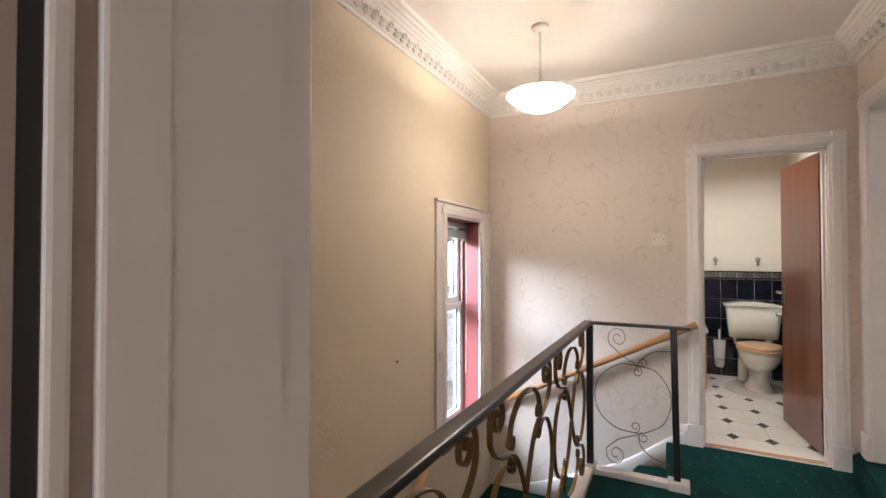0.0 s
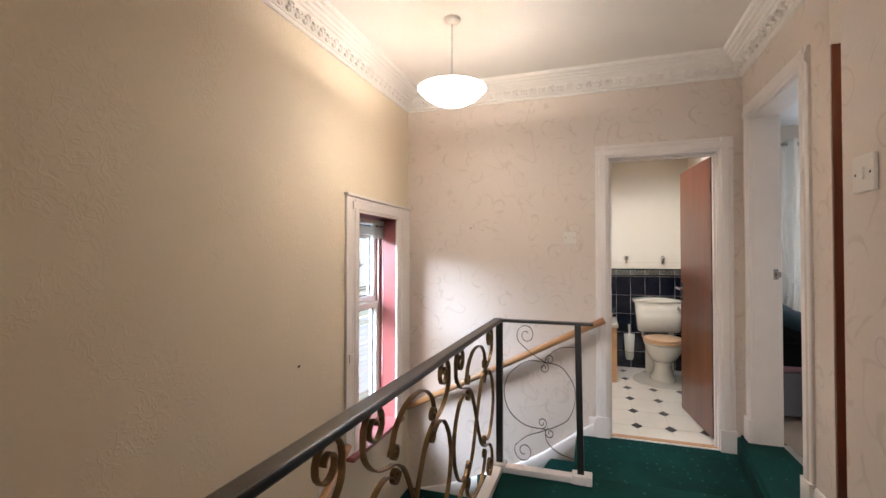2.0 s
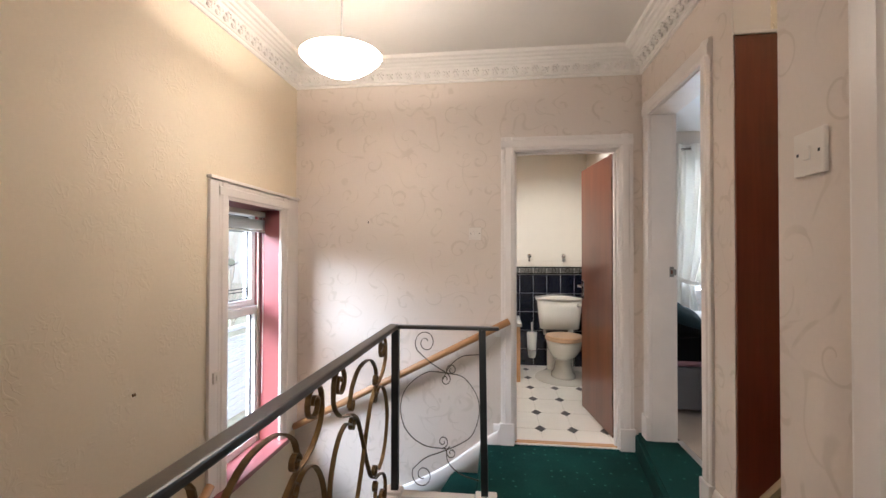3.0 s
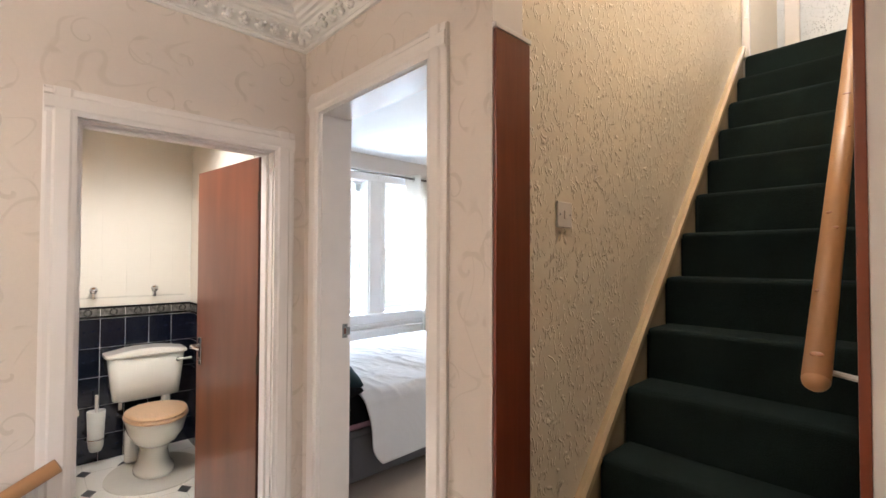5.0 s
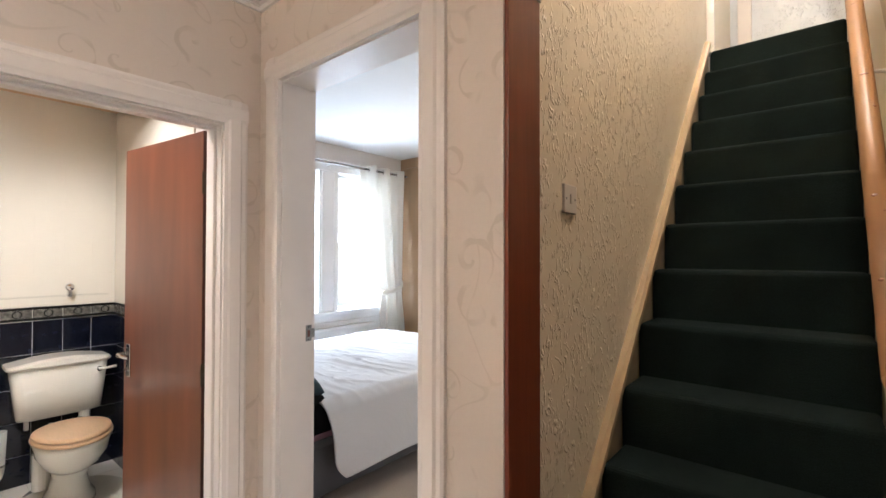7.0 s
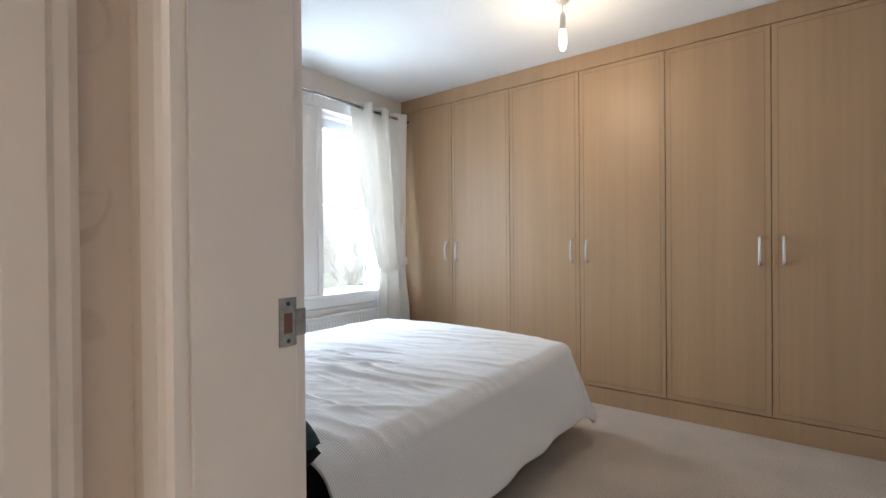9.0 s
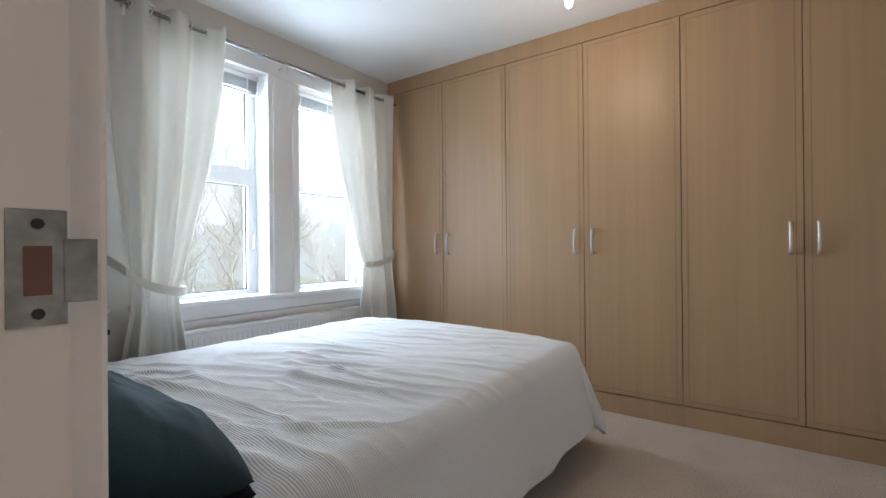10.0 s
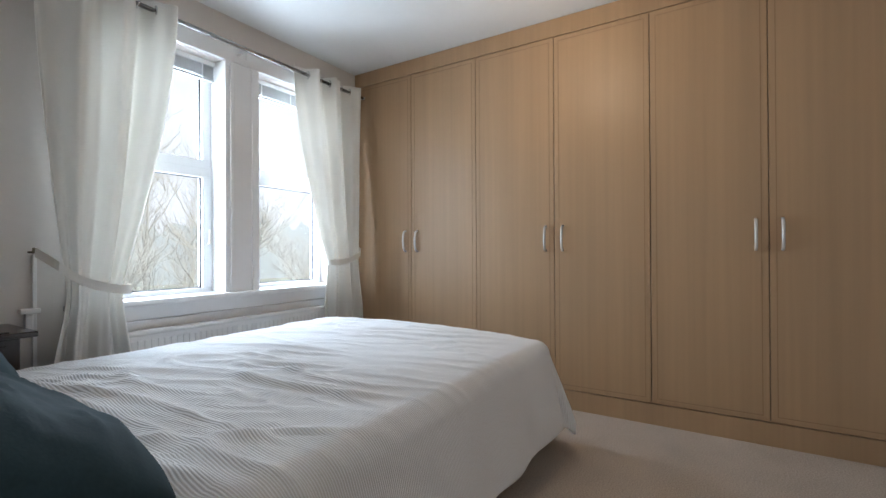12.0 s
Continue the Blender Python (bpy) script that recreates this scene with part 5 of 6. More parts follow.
for i in range(6):
    yb, ya = EDGES[i] - 0.002, EDGES[i + 1] + 0.002
    dr = part("door", box(WARD, WARD + 0.019, ya, yb, 0.128, 2.426, 0.0025), "beech_laminate", t)
    gm = None
    e = 0.028
    # Slightly proud darker strips draw the shade of routed grooves.
    for a, c, f, g2 in ((ya + e, yb - e, 0.128 + e, 0.128 + e + 0.004), (ya + e, yb - e, 2.426 - e - 0.004, 2.426 - e), (ya + e, ya + e + 0.004, 0.128 + e + 0.004, 2.426 - e - 0.004), (yb - e - 0.004, yb - e, 0.128 + e + 0.004, 2.426 - e - 0.004)):
        gm = box(WARD - 0.0012, WARD + 0.001, a, c, f, g2, bm=gm)
    part("groove", gm, "beech_groove", dr)
    hy = ya + 0.055 if i % 2 == 0 else yb - 0.055
    hx = WARD - 0.001
    hp = [(hx, hy, 1.025), (hx - 0.020, hy, 1.032), (hx - 0.032, hy, 1.058), (hx - 0.038, hy, 1.105), (hx - 0.032, hy, 1.152), (hx - 0.020, hy, 1.178), (hx, hy, 1.185)]
    part("handle", tube(smooth_path(hp, 4), 0.0078, 10), "brushed_steel", dr, "curved satin metal bow handle", True)

# bed
t = holder("double_bed", 2.7, 5.08, 0, "unmade double bed with a ribbed white bedspread", "bed")
BX0, BX1, BY0, BY1, BZ = 1.70, 3.77, 4.36, 5.80, 0.580
part("base", box(BX0, BX1 - 0.03, BY0 + 0.02, BY1 - 0.02, 0.03, 0.34, 0.012), "bed_base_fabric", t, "grey fabric divan base")
part("drawer_front", box(2.0, 2.75, BY0 + 0.012, BY0 + 0.02, 0.06, 0.30, 0.004), "bed_base_fabric", t)
part("mattress", box(BX0, BX1, BY0, BY1, 0.34, 0.56, 0.05, seg=4), "pink_sheet", t)
part("under_sheet", box(BX0 + 0.005, 2.16, BY0 - 0.006, BY1 + 0.004, 0.37, 0.572, 0.045, seg=4), "black_pillowcase", t, "black fitted sheet at the head of the bed")
part("headboard", box(1.645, 1.70, BY0, BY1, 0.0, 0.72, 0.01), "bed_base_fabric", t)


def spread(u, v):
    """Bedspread: u from head to foot with an overhang, v from the near side to the far side with overhangs."""
    ly = (BY0 - 0.47) + v * (BY1 + 0.40 - BY0 + 0.47)
    near = max(0.0, BY0 - ly)
    lx0 = 2.02 + 0.10 * near + 0.05 * max(0.0, (near - 0.36) / 0.11) ** 2 + 0.012 * math.sin(ly * 14)
    lx = lx0 + u * (BX1 + 0.46 - lx0)
    ox = max(0.0, lx - BX1)
    oy = min(0.0, ly - BY0) + max(0.0, ly - BY1)
    o = math.hypot(ox, oy)
    x, y = min(lx, BX1), min(max(ly, BY0), BY1)
    z = BZ + 0.03 * (1 - ((y - (BY0 + BY1) / 2) / 0.75) ** 2)
    r = 0.085
    edge = min(BX1 - lx, ly - BY0, BY1 - ly)
    a, c = lx * 0.45 - ly * 0.9, lx * 0.9 + ly * 0.45
    def fold_line(sa, sc, k, width, wob):
        m_ = noise.noise(Vector((a * sa + k, c * sc + wob * math.sin(a * 2.6 + k), k)))
        return math.exp(-(m_ / width) ** 2)

    mask = max(0.0, min(1.0, 0.55 + 1.1 * noise.noise(Vector((lx * 1.5, ly * 1.5, 5.0)))))
    mask2 = max(0.0, min(1.0, 0.50 + 1.3 * noise.noise(Vector((lx * 2.1 + 4, ly * 2.1, 8.0)))))
    crease = (0.011 * noise.noise(Vector((a * 0.9, c * 2.6, 1.0))) + 0.006 * noise.noise(Vector((a * 1.6, c * 7.0 + 0.5 * math.sin(a * 3), 3.0)))
              + 0.016 * mask * fold_line(1.1, 4.2, 9.0, 0.085, 0.35) + 0.0135 * mask2 * fold_line(2.1, 9.5, 2.0, 0.11, 0.5)
              + 0.010 * mask * mask2 * fold_line(5.5, 17.0, 4.0, 0.15, 0.6) + 0.0034 * noise.noise(Vector((a * 7, c * 21, 6.0))))
    if o > 0:
        arc = min(o / r, 1.5)
        rest = max(0.0, o - r * 1.5)
        out, down = r * math.sin(arc), r * (1 - math.cos(arc)) + rest * 0.96
        dx, dy = ox / o, oy / o
        lim = 0.445 + 0.006 * math.sin(lx * 3) + 0.05 * max(0.0, dx)
        if down > lim:
            down = lim + (down - lim) * 0.05
        along = lx * abs(dy) + ly * abs(dx)
        fold = min(1.0, rest * 4) * (0.009 * math.sin(along * 12 + 1.5 * math.sin(along * 4)) + 0.02 * abs(dx * dy))
        out += min(rest, 0.34) * ((0.18 + 0.30 * dx) if dy < 0.5 else 0.05) + fold
        x, y, z = x + out * dx, y + out * dy, z - down
        z += crease * 0.5 * max(0.0, 1 - rest * 4)
    else:
        z += crease * min(1.0, 0.5 + edge * 5)
    return (x, y, z)


bm = sheet(260, 260, spread)
o = part("bedspread", bm, "ribbed_cotton", t, "creased ribbed white cotton bedspread", True)
sd = o.modifiers.new("thickness", "SOLIDIFY")
sd.thickness = 0.008


def pillow(name, cx, cy, cz, hx, hy, hz, m, mat, label, seed):
    b = bmesh.new()
    nu, nv = 60, 52
    top, bot = [], []
    for sgn, store in ((1, top), (-1, bot)):
        for i in range(nu + 1):
            row = []
            for j in range(nv + 1):
                u, w = -1 + 2 * i / nu, -1 + 2 * j / nv
                th = max(0.0, (1 - abs(u) ** 2.6) * (1 - abs(w) ** 2.6)) ** 0.55
                pin = 1 - 0.07 * (1 - abs(u)) * abs(w) - 0.05 * (1 - abs(w)) * abs(u)
                fo = 1 - min(1.0, abs(noise.noise(Vector((u * 2.0 + w * 1.5 + seed, w * 1.2 - u, 6.0)))) * 5)
                wr = 0.15 * noise.noise(Vector((u * 2.2 + seed, w * 2.6, sgn))) + 0.05 * abs(noise.noise(Vector((u * 5 + w * 3, w * 6 + seed, 2)))) + 0.07 * fo * (1 - max(u * u, w * w))
                edge = (i in (0, nu)) or (j in (0, nv))
                ru, rw = u * math.sqrt(1 - 0.36 * w * w), w * math.sqrt(1 - 0.36 * u * u)
                row.append(b.verts.new((ru * hx * pin, rw * hy * pin, 0 if edge else sgn * hz * th * (1 + wr))))
            store.append(row)
    for store in (top, bot):
        for i in range(nu):
            for j in range(nv):
                b.faces.new((store[i][j], store[i + 1][j], store[i + 1][j + 1], store[i][j + 1]))
    bmesh.ops.remove_doubles(b, verts=b.verts[:], dist=1e-5)
    bmesh.ops.recalc_face_normals(b, faces=b.faces[:])
    bmesh.ops.transform(b, matrix=Matrix.Translation((cx, cy, cz)) @ m, verts=b.verts[:])
    return tagged(link(name, b, mat, smooth=True), label, "pillow")


# The black pillow is added for the teal pillow's shaded lower part.
pillow("pillow", 1.835, 4.61, 0.628, 0.245, 0.385, 0.085, Euler((0, radians(10), radians(2))).to_matrix().to_4x4(), "black_pillowcase", "flat black pillow added as the shaded lower part of the teal one", 5.3)
pillow("pillow", 1.842, 4.62, 0.722, 0.258, 0.41, 0.095, Euler((0, radians(27), 0)).to_matrix().to_4x4(), "teal_pillowcase", "dark teal pillow propped at the head of the bed", 3.1)
pillow("pillow", 1.88, 5.42, 0.695, 0.25, 0.37, 0.14, Euler((0, radians(28), 0)).to_matrix().to_4x4(), "teal_pillowcase", "dark teal pillow propped at the head of the bed", 7.7)

# bedside table
t = holder("bedside_table", 1.97, 6.02, 0, "black lacquered bedside table with a metal edge", "bedside table")
part("top", box(1.66, 2.30, 5.86, 6.22, 0.695, 0.718, 0.006), "black_lacquer", t)
part("glass_mat", box(1.70, 2.22, 5.88, 6.20, 0.718, 0.724, 0.002), "black_lacquer", t)
part("body", box(1.68, 2.25, 5.88, 6.21, 0.12, 0.695, 0.004), "black_lacquer", t)
for x in (1.71, 2.22):
    for y in (5.91, 6.18):
        part("leg", box(x - 0.02, x + 0.02, y - 0.02, y + 0.02, 0, 0.12, 0.003), "black_lacquer", t)
part("drawer_front", box(1.72, 2.21, 5.872, 5.879, 0.50, 0.67, 0.003), "black_lacquer", t)

# bedroom window
t = holder("window_2", 3.43, 6.4, 0.75, "white double-glazed bedroom window of two lights", "window", kind="structure")
PY = 6.40
part("mullion_post", box(3.315, 3.560, WINY - 0.03, 6.46, 0.74, 2.25, 0.006), "window_white_paint", t, "broad white central mullion")
part("mullion_bead", box(3.345, 3.375, WINY - 0.040, WINY - 0.03, 0.76, 2.24, 0.004), "window_white_paint", t)
part("mullion_bead", box(3.50, 3.53, WINY - 0.040, WINY - 0.03, 0.76, 2.24, 0.004), "window_white_paint", t)
for u0, u1 in ((2.62, 3.315), (3.56, 4.24)):
    sash(t, "y", PY, u0, u1, 0.74, 1.565, 0.06)
    sash(t, "y", PY + 0.01, u0, u1, 1.565, 2.25, 0.055)
    part("window_handle", tube([(u1 - 0.03, PY - 0.03, 1.08), (u1 - 0.03, PY - 0.055, 1.08), (u1 - 0.03, PY - 0.058, 1.17)], 0.008, 8), "white_plastic", t)
part("window_sill", box(2.50, 4.36, WINY - 0.075, PY - 0.03, 0.742, 0.772, 0.008), "window_white_paint", t)
part("apron", box(2.52, 4.34, WINY - 0.022, WINY - 0.001, 0.66, 0.742, 0.005), "window_white_paint", t)
part("apron_panel", box(2.52, 4.34, WINY - 0.014, WINY - 0.001, 0.30, 0.655, 0.004), "window_white_paint", t)
part("head_frame", box(2.52, 4.34, WINY - 0.030, WINY - 0.001, 2.25, 2.37, 0.008), "window_white_paint", t)
part("head_bead", box(2.50, 4.36, WINY - 0.045, WINY - 0.030, 2.345, 2.375, 0.006), "window_white_paint", t)
part("left_frame", box(2.52, 2.62, WINY - 0.028, WINY - 0.001, 0.772, 2.25, 0.006), "window_white_paint", t)
part("right_frame", box(4.24, 4.34, WINY - 0.028, WINY - 0.001, 0.772, 2.25, 0.006), "window_white_paint", t)
for u0, u1 in ((2.63, 3.305), (3.57, 4.23)):
    bl = holder("venetian_blind", (u0 + u1) / 2, 6.335, 2.2, "raised grey venetian blind at the bedroom window", "blind", "bedroom blinds")
    part("headrail", box(u0, u1, 6.318, 6.350, 2.215, 2.245, 0.002), "upvc", bl)
    for i in range(12):
        z = 2.208 - 0.0062 * i
        part("slat", box(u0 + 0.005, u1 - 0.005, 6.32, 6.348, z - 0.0012, z + 0.0012), "grey_blind_slat", bl)
    part("bottom_rail", box(u0 + 0.004, u1 - 0.004, 6.32, 6.348, 2.117, 2.130, 0.002), "grey_blind_slat", bl)
    for k in (0.12, 0.5, 0.88):
        xt = u0 + (u1 - u0) * k
        part("ladder_tape", box(xt - 0.004, xt + 0.004, 6.3155, 6.3175, 2.117, 2.225), "upvc", bl)

# radiator under the window
t = holder("radiator", 3.4, 6.18, 0.1, "white panel radiator under the bedroom window", "radiator")
part("panel", box(2.70, 4.20, 6.165, 6.195, 0.12, 0.60, 0.006), "radiator_paint", t)
for i in range(44):
    x = 2.72 + i * 0.0335
    part("rib", box(x, x + 0.020, 6.1615, 6.166, 0.15, 0.56, 0.0025), "radiator_paint", t)
part("top_rail", box(2.695, 4.205, 6.155, 6.20, 0.585, 0.612, 0.010), "radiator_paint", t)

# curtain pole and curtains
t = holder("curtain_pole", 3.42, 6.14, 2.32, "brushed steel curtain pole over the bedroom window", "curtain pole")
part("pole", tube([(2.28, 6.135, 2.325), (4.50, 6.135, 2.325)], 0.012, 12), "dark_chrome", t, smooth=True)
for x in (2.45, 3.40, 4.40):
    part("bracket", tube([(x, 6.14, 2.31), (x, 6.245, 2.30)], 0.006, 8), "brushed_steel", t)
    part("bracket_drop", box(x - 0.007, x + 0.007, 6.128, 6.134, 2.255, 2.31, 0.002), "brushed_steel", t)
for x in (2.27, 4.505):
    part("finial", lathe([(0, 2.31), (0.014, 2.315), (0.018, 2.325), (0.014, 2.335), (0, 2.34)], x, 6.14, 14), "brushed_steel", t)


def curtain(name, xt0, xt1, xm0, xm1, xb0, xb1, tie_z, label, folds):
    t = holder(name, (xb0 + xb1) / 2, 6.12, 0.05, label, "curtain", "bedroom curtains")
    TOP, BOT = 2.375, 0.03

    def ease(a):
        return a * a * (3 - 2 * a)

    def fn(u, v):
        z = TOP + (BOT - TOP) * v
        if z > tie_z:
            k = (TOP - z) / (TOP - tie_z)
            k2 = k ** 1.7
            a, c = xt0 + (xm0 - xt0) * k2, xt1 + (xm1 - xt1) * k2
            amp = 0.045 * (1 - k) + 0.022 * k
        else:
            k = ease(min(1, (tie_z - z) / 0.45))
            a, c = xm0 + (xb0 - xm0) * k, xm1 + (xb1 - xm1) * k
            amp = 0.022 + 0.020 * k
        ph = u * folds * 2 * math.pi
        x = a + (c - a) * u + 0.010 * math.sin(ph * 0.5 + z * 2)
        y = 6.135 - 0.03 * min(1, (TOP - z) * 1.2) + amp * math.sin(ph + 0.5 * math.sin((2.325 - z) * 2.3)) + 0.30 * amp * math.sin(ph * 2.3 + 1.0 + 0.6 * math.sin(z * 1.7)) + 0.014 * noise.noise(Vector((u * 9, z * 1.2, xt0)))
        if z < 0.66:
            y = min(y, 6.135)
        return (x, y, z)

    o = part("drape", sheet(140, 60, fn), "curtain_voile", t, "sheer ivory voile gathered by a tie-back", True)
    s2 = o.modifiers.new("thickness", "SOLIDIFY")
    s2.thickness = 0.002
    for i in range(1, 2 * folds):
        x = xt0 + (xt1 - xt0) * i / (2 * folds)
        part("eyelet", tube([(x + 0.008 * math.cos(q), 6.135 + 0.024 * math.cos(q) * (1 if i % 2 else -1), 2.325 + 0.025 * math.sin(q)) for q in [k * math.pi / 8 for k in range(17)]], 0.0055, 6, cap=False), "chrome", t)
    return t


lc = curtain("curtain", 2.37, 2.965, 2.46, 2.70, 2.40, 2.74, 0.86, "long ivory eyelet curtain tied back beside the window", 3)
rc = curtain("curtain", 3.80, 4.44, 4.06, 4.40, 4.02, 4.42, 0.95, "long ivory eyelet curtain tied back near the wardrobe", 3)
part("tieback", flat_bar(smooth_path([(2.385, 6.20, 1.03), (2.41, 6.06, 0.98), (2.50, 6.035, 0.90), (2.62, 6.035, 0.855), (2.71, 6.06, 0.845), (2.72, 6.12, 0.85)], 5), (0, 0, 1), 0.045, 0.004), "curtain_voile", lc)
part("tieback", flat_bar(smooth_path([(4.045, 6.13, 0.945), (4.05, 6.05, 0.945), (4.18, 6.035, 0.95), (4.32, 6.045, 0.985), (4.40, 6.08, 1.03), (4.42, 6.20, 1.05)], 5), (0, 0, 1), 0.045, 0.004), "curtain_voile", rc)
for x in (2.375, 4.435):
    h = tagged(link("tieback_hook", tube([(x, 6.249, 1.03), (x, 6.19, 1.03), (x, 6.185, 1.05)], 0.005, 8), "border_gold"), "small brass curtain tie-back hook", "hook")
# pipe casing and bracket either side of the window
t = holder("pipe_trunking", 2.375, 6.235, 0.7, "white cable trunking with a small ledge beside the window", "trunking")
part("trunking", box(2.385, 2.400, 6.232, 6.249, 0.0, 1.02, 0.002), "window_white_paint", t)
part("ledge", box(2.335, 2.405, 6.20, 6.249, 0.752, 0.775, 0.004), "window_white_paint", t)
part("ledge_bracket", box(2.355, 2.385, 6.215, 6.249, 0.67, 0.752, 0.008), "window_white_paint", t)
t = holder("pipe_trunking", 4.47, 6.235, 0.7, "white cable trunking with a small ledge beside the wardrobe", "trunking")
part("trunking", box(4.455, 4.47, 6.232, 6.249, 0.0, 1.2, 0.002), "window_white_paint", t)
part("ledge", box(4.44, 4.505, 6.20, 6.249, 0.752, 0.775, 0.004), "window_white_paint", t)

# bare bulb
t = holder("pendant_bulb", 3.74, 4.30, BEDCEIL, "bare lit bulb hanging on a short white flex", "ceiling light")
part("ceiling_rose", lathe([(0, BEDCEIL - 0.028), (0.03, BEDCEIL - 0.022), (0.04, BEDCEIL - 0.001), (0, BEDCEIL)], 3.74, 4.30, 20), "white_plastic", t, smooth=True)
part("flex", tube([(3.74, 4.30, BEDCEIL - 0.02), (3.74, 4.30, 2.46)], 0.003, 6), "white_plastic", t)
part("lampholder", lathe([(0, 2.475), (0.012, 2.47), (0.017, 2.44), (0.018, 2.40), (0.02, 2.395), (0.02, 2.375), (0, 2.375)], 3.74, 4.30, 18), "white_plastic", t, smooth=True)
part("bulb", lathe([(0.014, 2.375), (0.020, 2.36), (0.021, 2.30), (0.018, 2.275), (0.010, 2.262), (0, 2.258)], 3.74, 4.30, 18), "lit_bulb_glass", t, "glowing tubular bulb", True)

# bedroom door, open into the room
t = holder("door_bedroom", 1.655, 3.105, 0, "open white painted bedroom door with a satin lever", "door")
part("leaf", box(1.66, 2.37, 3.062, 3.100, 0.012, 2.015, 0.003), "aged_white_paint", t)
part("backplate", box(2.285, 2.325, 3.100, 3.106, 0.95, 1.10, 0.002), "brushed_steel", t)
part("lever", tube([(2.305, 3.10, 1.03), (2.305, 3.145, 1.03), (2.295, 3.152, 1.03), (2.20, 3.15, 1.03)], [0.009, 0.009, 0.009, 0.007], 10), "brushed_steel", t, smooth=True)
for zz in (0.25, 1.0, 1.75):
    part("hinge", box(1.645, 1.66, 3.098, 3.106, zz, zz + 0.09, 0.001), "brushed_steel", t)
# latch keep on the opposite lining
t = holder("latch_keep", 1.623, 3.838, 1.05, "worn metal latch keep with paint splashes on the jamb", "latch plate")
part("plate", box(1.610, 1.636, 3.8372, 3.8392, 1.018, 1.082, 0.0008), "worn_steel", t)
part("latch_hole", box(1.617, 1.629, 3.8366, 3.8374, 1.035, 1.062), "mahogany_veneer", t)
for z in (1.025, 1.074):
    part("screw", tube([(1.623, 3.8374, z), (1.623, 3.8362, z)], 0.003, 8), "dark_screw", t)
part("lip", box(1.634, 1.650, 3.8366, 3.8385, 1.030, 1.066, 0.0008), "worn_steel", t)

# ---- outdoors ----
slab("ground", -400, 400, -400, 400, -3.3, -3.0, "grass", "grass outside the house", "ground")
bm = bmesh.new()
for (ax, ay), (bx_, by_) in (((-190, 130), (320, 130)), ((-190, -170), (-190, 130))):
    bm.faces.new([bm.verts.new(p) for p in ((ax, ay, -3), (bx_, by_, -3), (bx_, by_, 90), (ax, ay, 90))])
tagged(link("backdrop_sky", bm, "overcast_sky"), "pale overcast sky far outside", "sky", kind="structure")


def bare_tree(x, y, h, seed, label):
    rnd = random.Random(seed)
    t = holder("bare_tree", x, y, -3.0, label, "tree", "bare trees behind the house")
    trunk, twigs = bmesh.new(), bmesh.new()

    def grow(p, d, length, r, depth):
        steps_ = 4 if depth < 3 else 2
        pts, q, dd = [p], p, d
        for _ in range(steps_):
            dd = (dd + Vector((rnd.uniform(-0.25, 0.25), rnd.uniform(-0.25, 0.25), rnd.uniform(-0.05, 0.2)))).normalized()
            q = q + dd * length / steps_
            pts.append(q)
        tube(pts, [r * (1 - 0.5 * i / steps_) for i in range(steps_ + 1)], 6 if depth < 2 else 3, trunk if depth < 2 else twigs, cap=False)
        if depth < 5:
            for k in range((6, 5, 5, 4, 3)[depth]):
                base = pts[rnd.randint(1 if depth else 0, steps_)]
                nd = (dd + Vector((rnd.uniform(-0.9, 0.9), rnd.uniform(-0.9, 0.9), rnd.uniform(-0.15, 0.5)))).normalized()
                grow(base, nd, length * rnd.uniform(0.5, 0.72), r * 0.55, depth + 1)

    grow(Vector((x, y, -3.0)), Vector((0, 0, 1)), h * 0.40, h * 0.010, 0)
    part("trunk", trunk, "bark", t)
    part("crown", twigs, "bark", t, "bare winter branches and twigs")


for i, (x, y, h) in enumerate(((5.2, 16, 7.5), (7.2, 18, 9.5), (9.2, 19, 9.0), (10.5, 23, 10.5), (21, 26, 7.5), (27, 33, 8.5), (-14, 24, 9))):
    bare_tree(x, y, h, 20 + i, "tall bare deciduous tree in winter")

# woods on the skyline, north and west of the house, glowing pale to imitate haze
def skyline(x0, y0, x1, y1, low, high, seed):
    bm = bmesh.new()
    a, c = Vector((x0, y0, 0)), Vector((x1, y1, 0))
    steps_ = 420
    prev = None
    for i in range(steps_ + 1):
        p = a.lerp(c, i / steps_)
        h = low + (high - low) * (0.5 + 0.5 * noise.noise(Vector((i * 0.03, seed, 0)))) + 1.1 * noise.noise(Vector((i * 0.31, seed, 3))) + 0.6 * noise.noise(Vector((i * 0.9, seed, 5)))
        q = [bm.verts.new((p.x, p.y, -3.0)), bm.verts.new((p.x, p.y, max(-1.0, h)))]
        if prev:
            bm.faces.new((prev[0], q[0], q[1], prev[1]))
        prev = q
    return bm


tagged(link("backdrop_woods_north", skyline(-60, 62, 140, 62, 1.5, 9.0, 2.0), "misty_woods"), "far woods behind the garden, haze painted as a pale glow", "woods", kind="structure")
tagged(link("backdrop_woods_west", skyline(-62, -60, -62, 120, 8.0, 17.0, 8.0), "misty_woods"), "far woods behind the fence, haze painted as a pale glow", "woods", kind="structure")
t = holder("garden_fence", -6.0, 6, -3, "pale board fence outside the stair window", "fence")
for i in range(4):
    part("post", box(-6.09, -6.03, 3.0 + 3.4 * i, 3.07 + 3.4 * i, -3.0, -0.75), "white_render", t)
for i in range(13):
    part("slat", box(-6.03, -6.0, 3.0, 14.0, -2.9 + 0.155 * i, -2.765 + 0.155 * i, 0.004), "white_render", t)
part("capping", box(-6.10, -5.96, 2.98, 14.02, -0.75, -0.66, 0.006), "white_render", t, "broad white rail along the top")

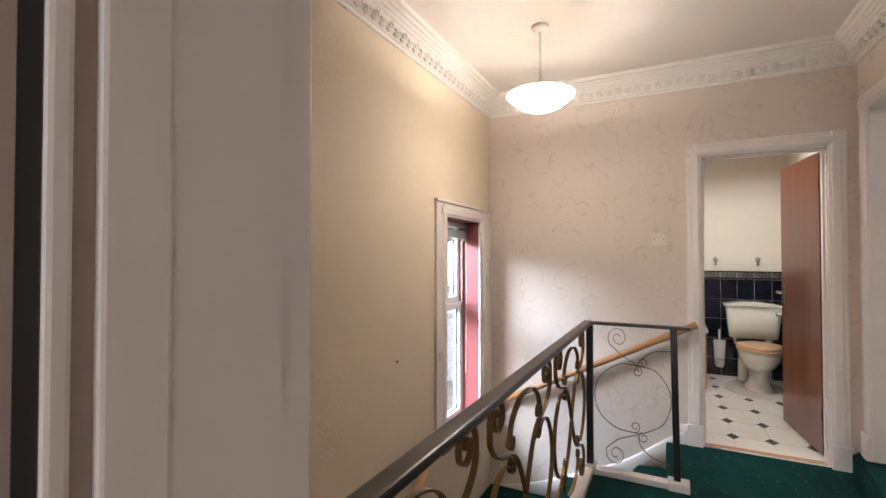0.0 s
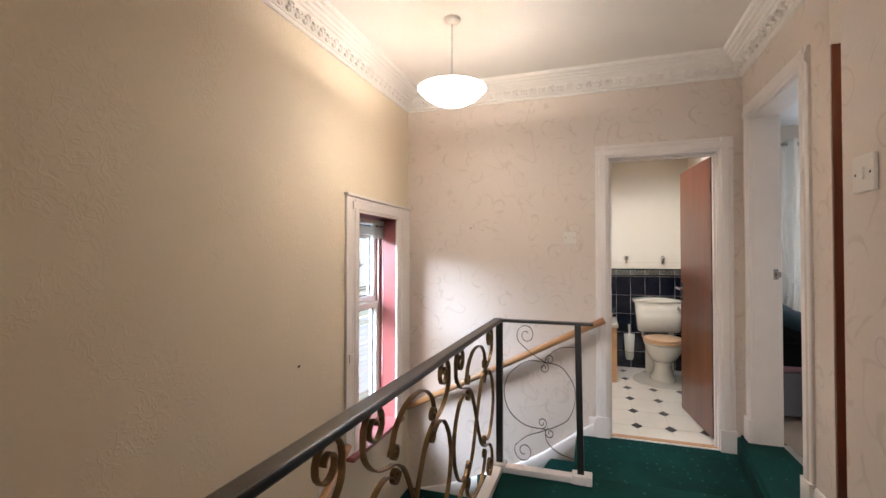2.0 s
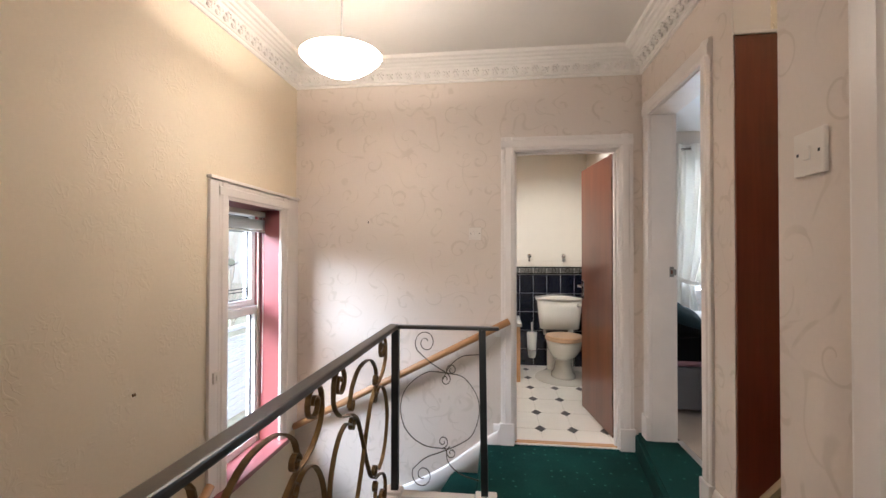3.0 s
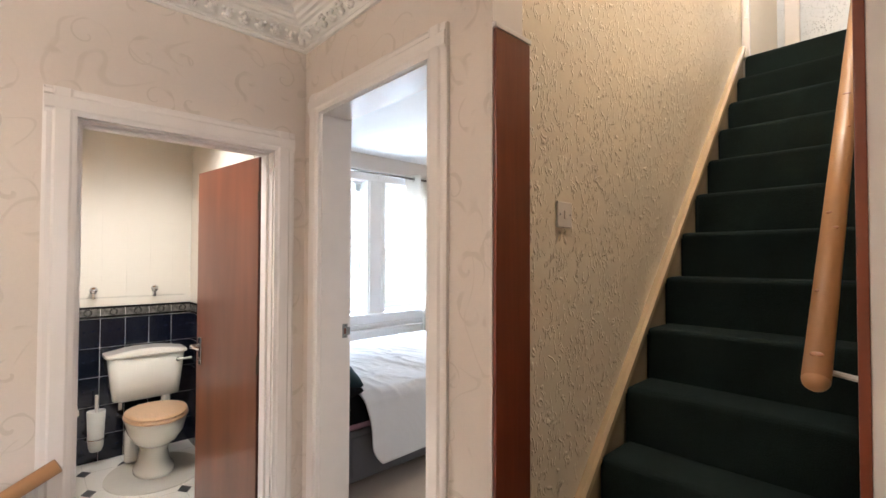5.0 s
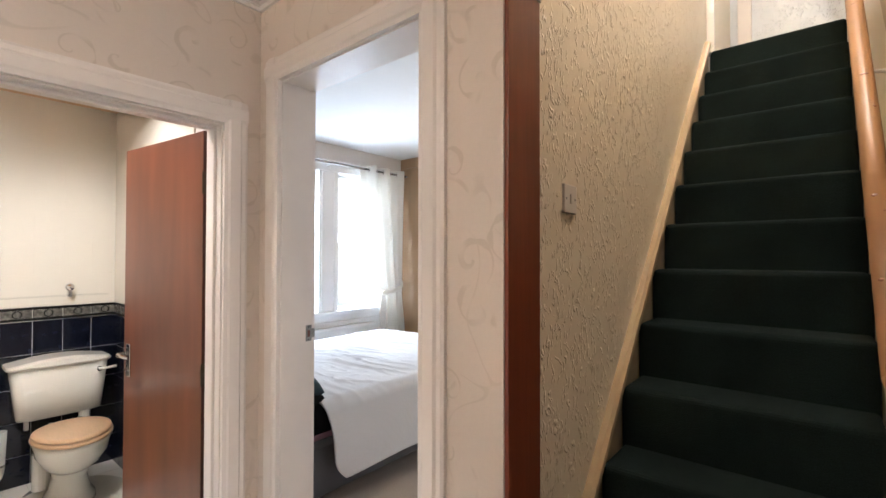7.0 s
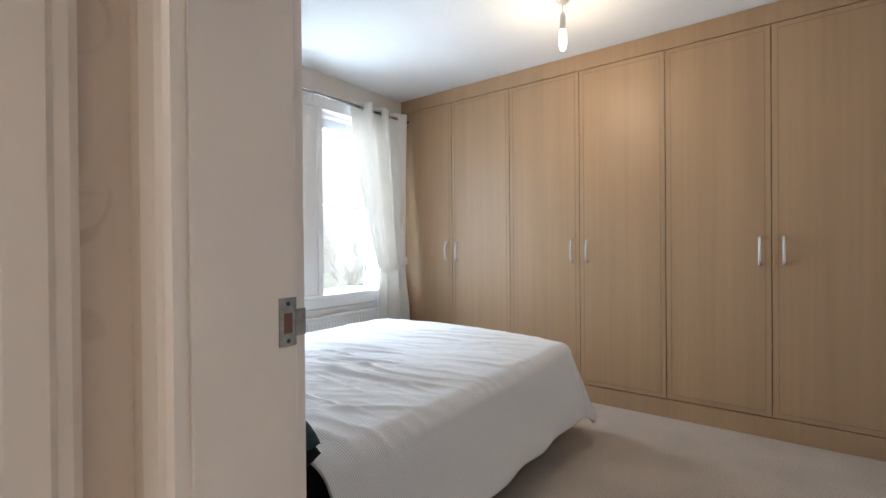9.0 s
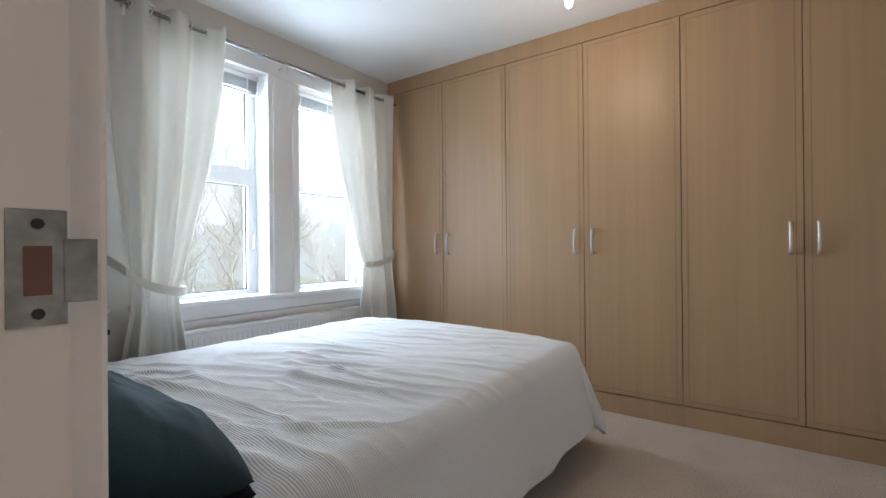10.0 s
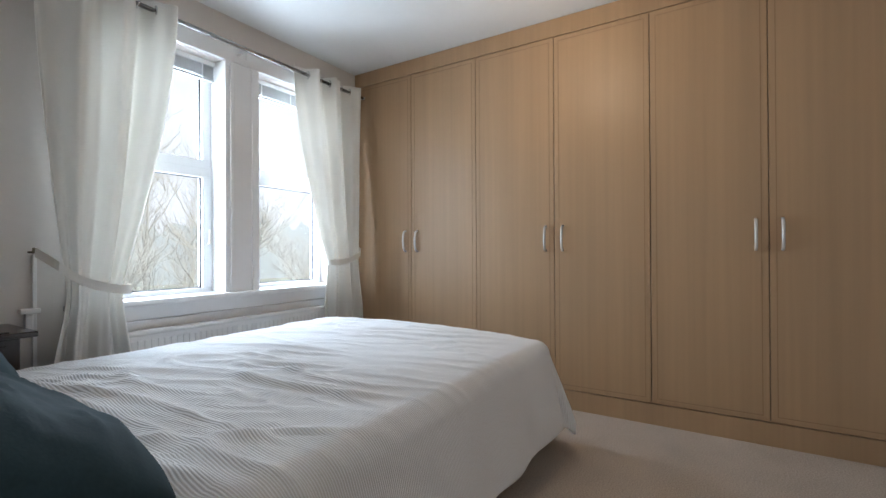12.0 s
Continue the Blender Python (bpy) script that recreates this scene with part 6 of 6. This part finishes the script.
# ---- tiles, last ----
def tile_mesh(name, w, h, d, mat, bev=0.0022):
    b = box(0, w, -d, 0, 0, h)
    for f in b.faces:
        f.smooth = False
    e = [x for x in b.edges if all(v_.co.y < -d * 0.5 for v_ in x.verts)]
    bmesh.ops.bevel(b, geom=e, offset=bev, segments=1, affect="EDGES")
    me = bpy.data.meshes.new(name)
    b.to_mesh(me)
    b.free()
    me.materials.append(MAT[mat])
    return me


end_wall, side_wall = bpy.data.objects["wall_bathroom_end"], bpy.data.objects["wall_bathroom_side"]
TW, TH, GP = 0.1545, 0.2155, 0.0042
navy = tile_mesh("tile", TW - GP, TH - GP, 0.008, "navy_tile")
ivory = tile_mesh("tile", TW - 0.0001, TH - 0.0001, 0.008, "ivory_tile", 0.0003)
border = tile_mesh("tile", TW - GP, 0.053, 0.010, "border_tile")
border_lo = tile_mesh("tile", TW - 0.0005, 0.0155, 0.012, "border_rope")


def put(me, m, parent):
    o = new("tile", me)
    o.matrix_world = m
    o.parent = parent
    o.matrix_parent_inverse = parent.matrix_world.inverted()


for wl, base, cols, rot in ((end_wall, Vector((0.352, 6.23, 0)), 8, 0), (side_wall, Vector((1.575, 6.222, 0)), 9, -90)):
    R = Euler((0, 0, radians(rot))).to_matrix().to_4x4()
    for i in range(cols):
        o0 = Matrix.Translation(base) @ R @ Matrix.Translation((i * TW, 0, 0))
        for j in range(5):
            put(navy, o0 @ Matrix.Translation((0, 0, 0.928 - (j + 1) * TH)), wl)
        put(border_lo, o0 @ Matrix.Translation((0, 0, 0.930)), wl)
        put(border, o0 @ Matrix.Translation((0, 0, 0.9465)), wl)
        put(border_lo, o0 @ Matrix.Translation((0, 0, 1.0005)), wl)
        for j in range(7):
            put(ivory, o0 @ Matrix.Translation((0, 0, 1.018 + j * TH)), wl)
ring = bmesh.new()
tube([(0.022 * math.cos(k * math.pi / 8), 0, 0.022 * math.sin(k * math.pi / 8)) for k in range(17)], 0.003, 5, ring, cap=False)
rm = bpy.data.meshes.new("ring")
ring.to_mesh(rm)
ring.free()
rm.materials.append(MAT["border_rope"])
for i in range(8):
    o = new("border_ring", rm)
    o.matrix_world = pose(0.352 + (i + 0.5) * TW, 6.219, 0.973)
    o.parent = end_wall

# dark diamonds and joint lines of the vinyl floor
fl = bpy.data.objects["floor_bathroom"]
DX, DY = 0.232, 0.345
bm = bmesh.new()
vs = [bm.verts.new(p) for p in ((0.042, 0, 0.0012), (0, 0.062, 0.0012), (-0.042, 0, 0.0012), (0, -0.062, 0.0012))]
bm.faces.new(vs)
dm = bpy.data.meshes.new("diamond")
bm.to_mesh(dm)
bm.free()
dm.materials.append(MAT["vinyl_dark"])
joints = bmesh.new()
for i in range(-4, 4):
    x = 0.870 + DX * i
    box(x - 0.0012, x + 0.0012, 4.12, 6.22, PLAT, PLAT + 0.0008, bm=joints)
    for j in range(0, 6):
        y = 4.30 + DY * j
        if x < 1.55:
            o = new("floor_diamond", dm)
            o.matrix_world = pose(x, y, PLAT)
            o.parent = fl
for j in range(0, 6):
    y = 4.30 + DY * j
    box(-0.28, 1.56, y - 0.0012, y + 0.0012, PLAT, PLAT + 0.0008, bm=joints)
part("joint_lines", joints, "vinyl_joint", fl)
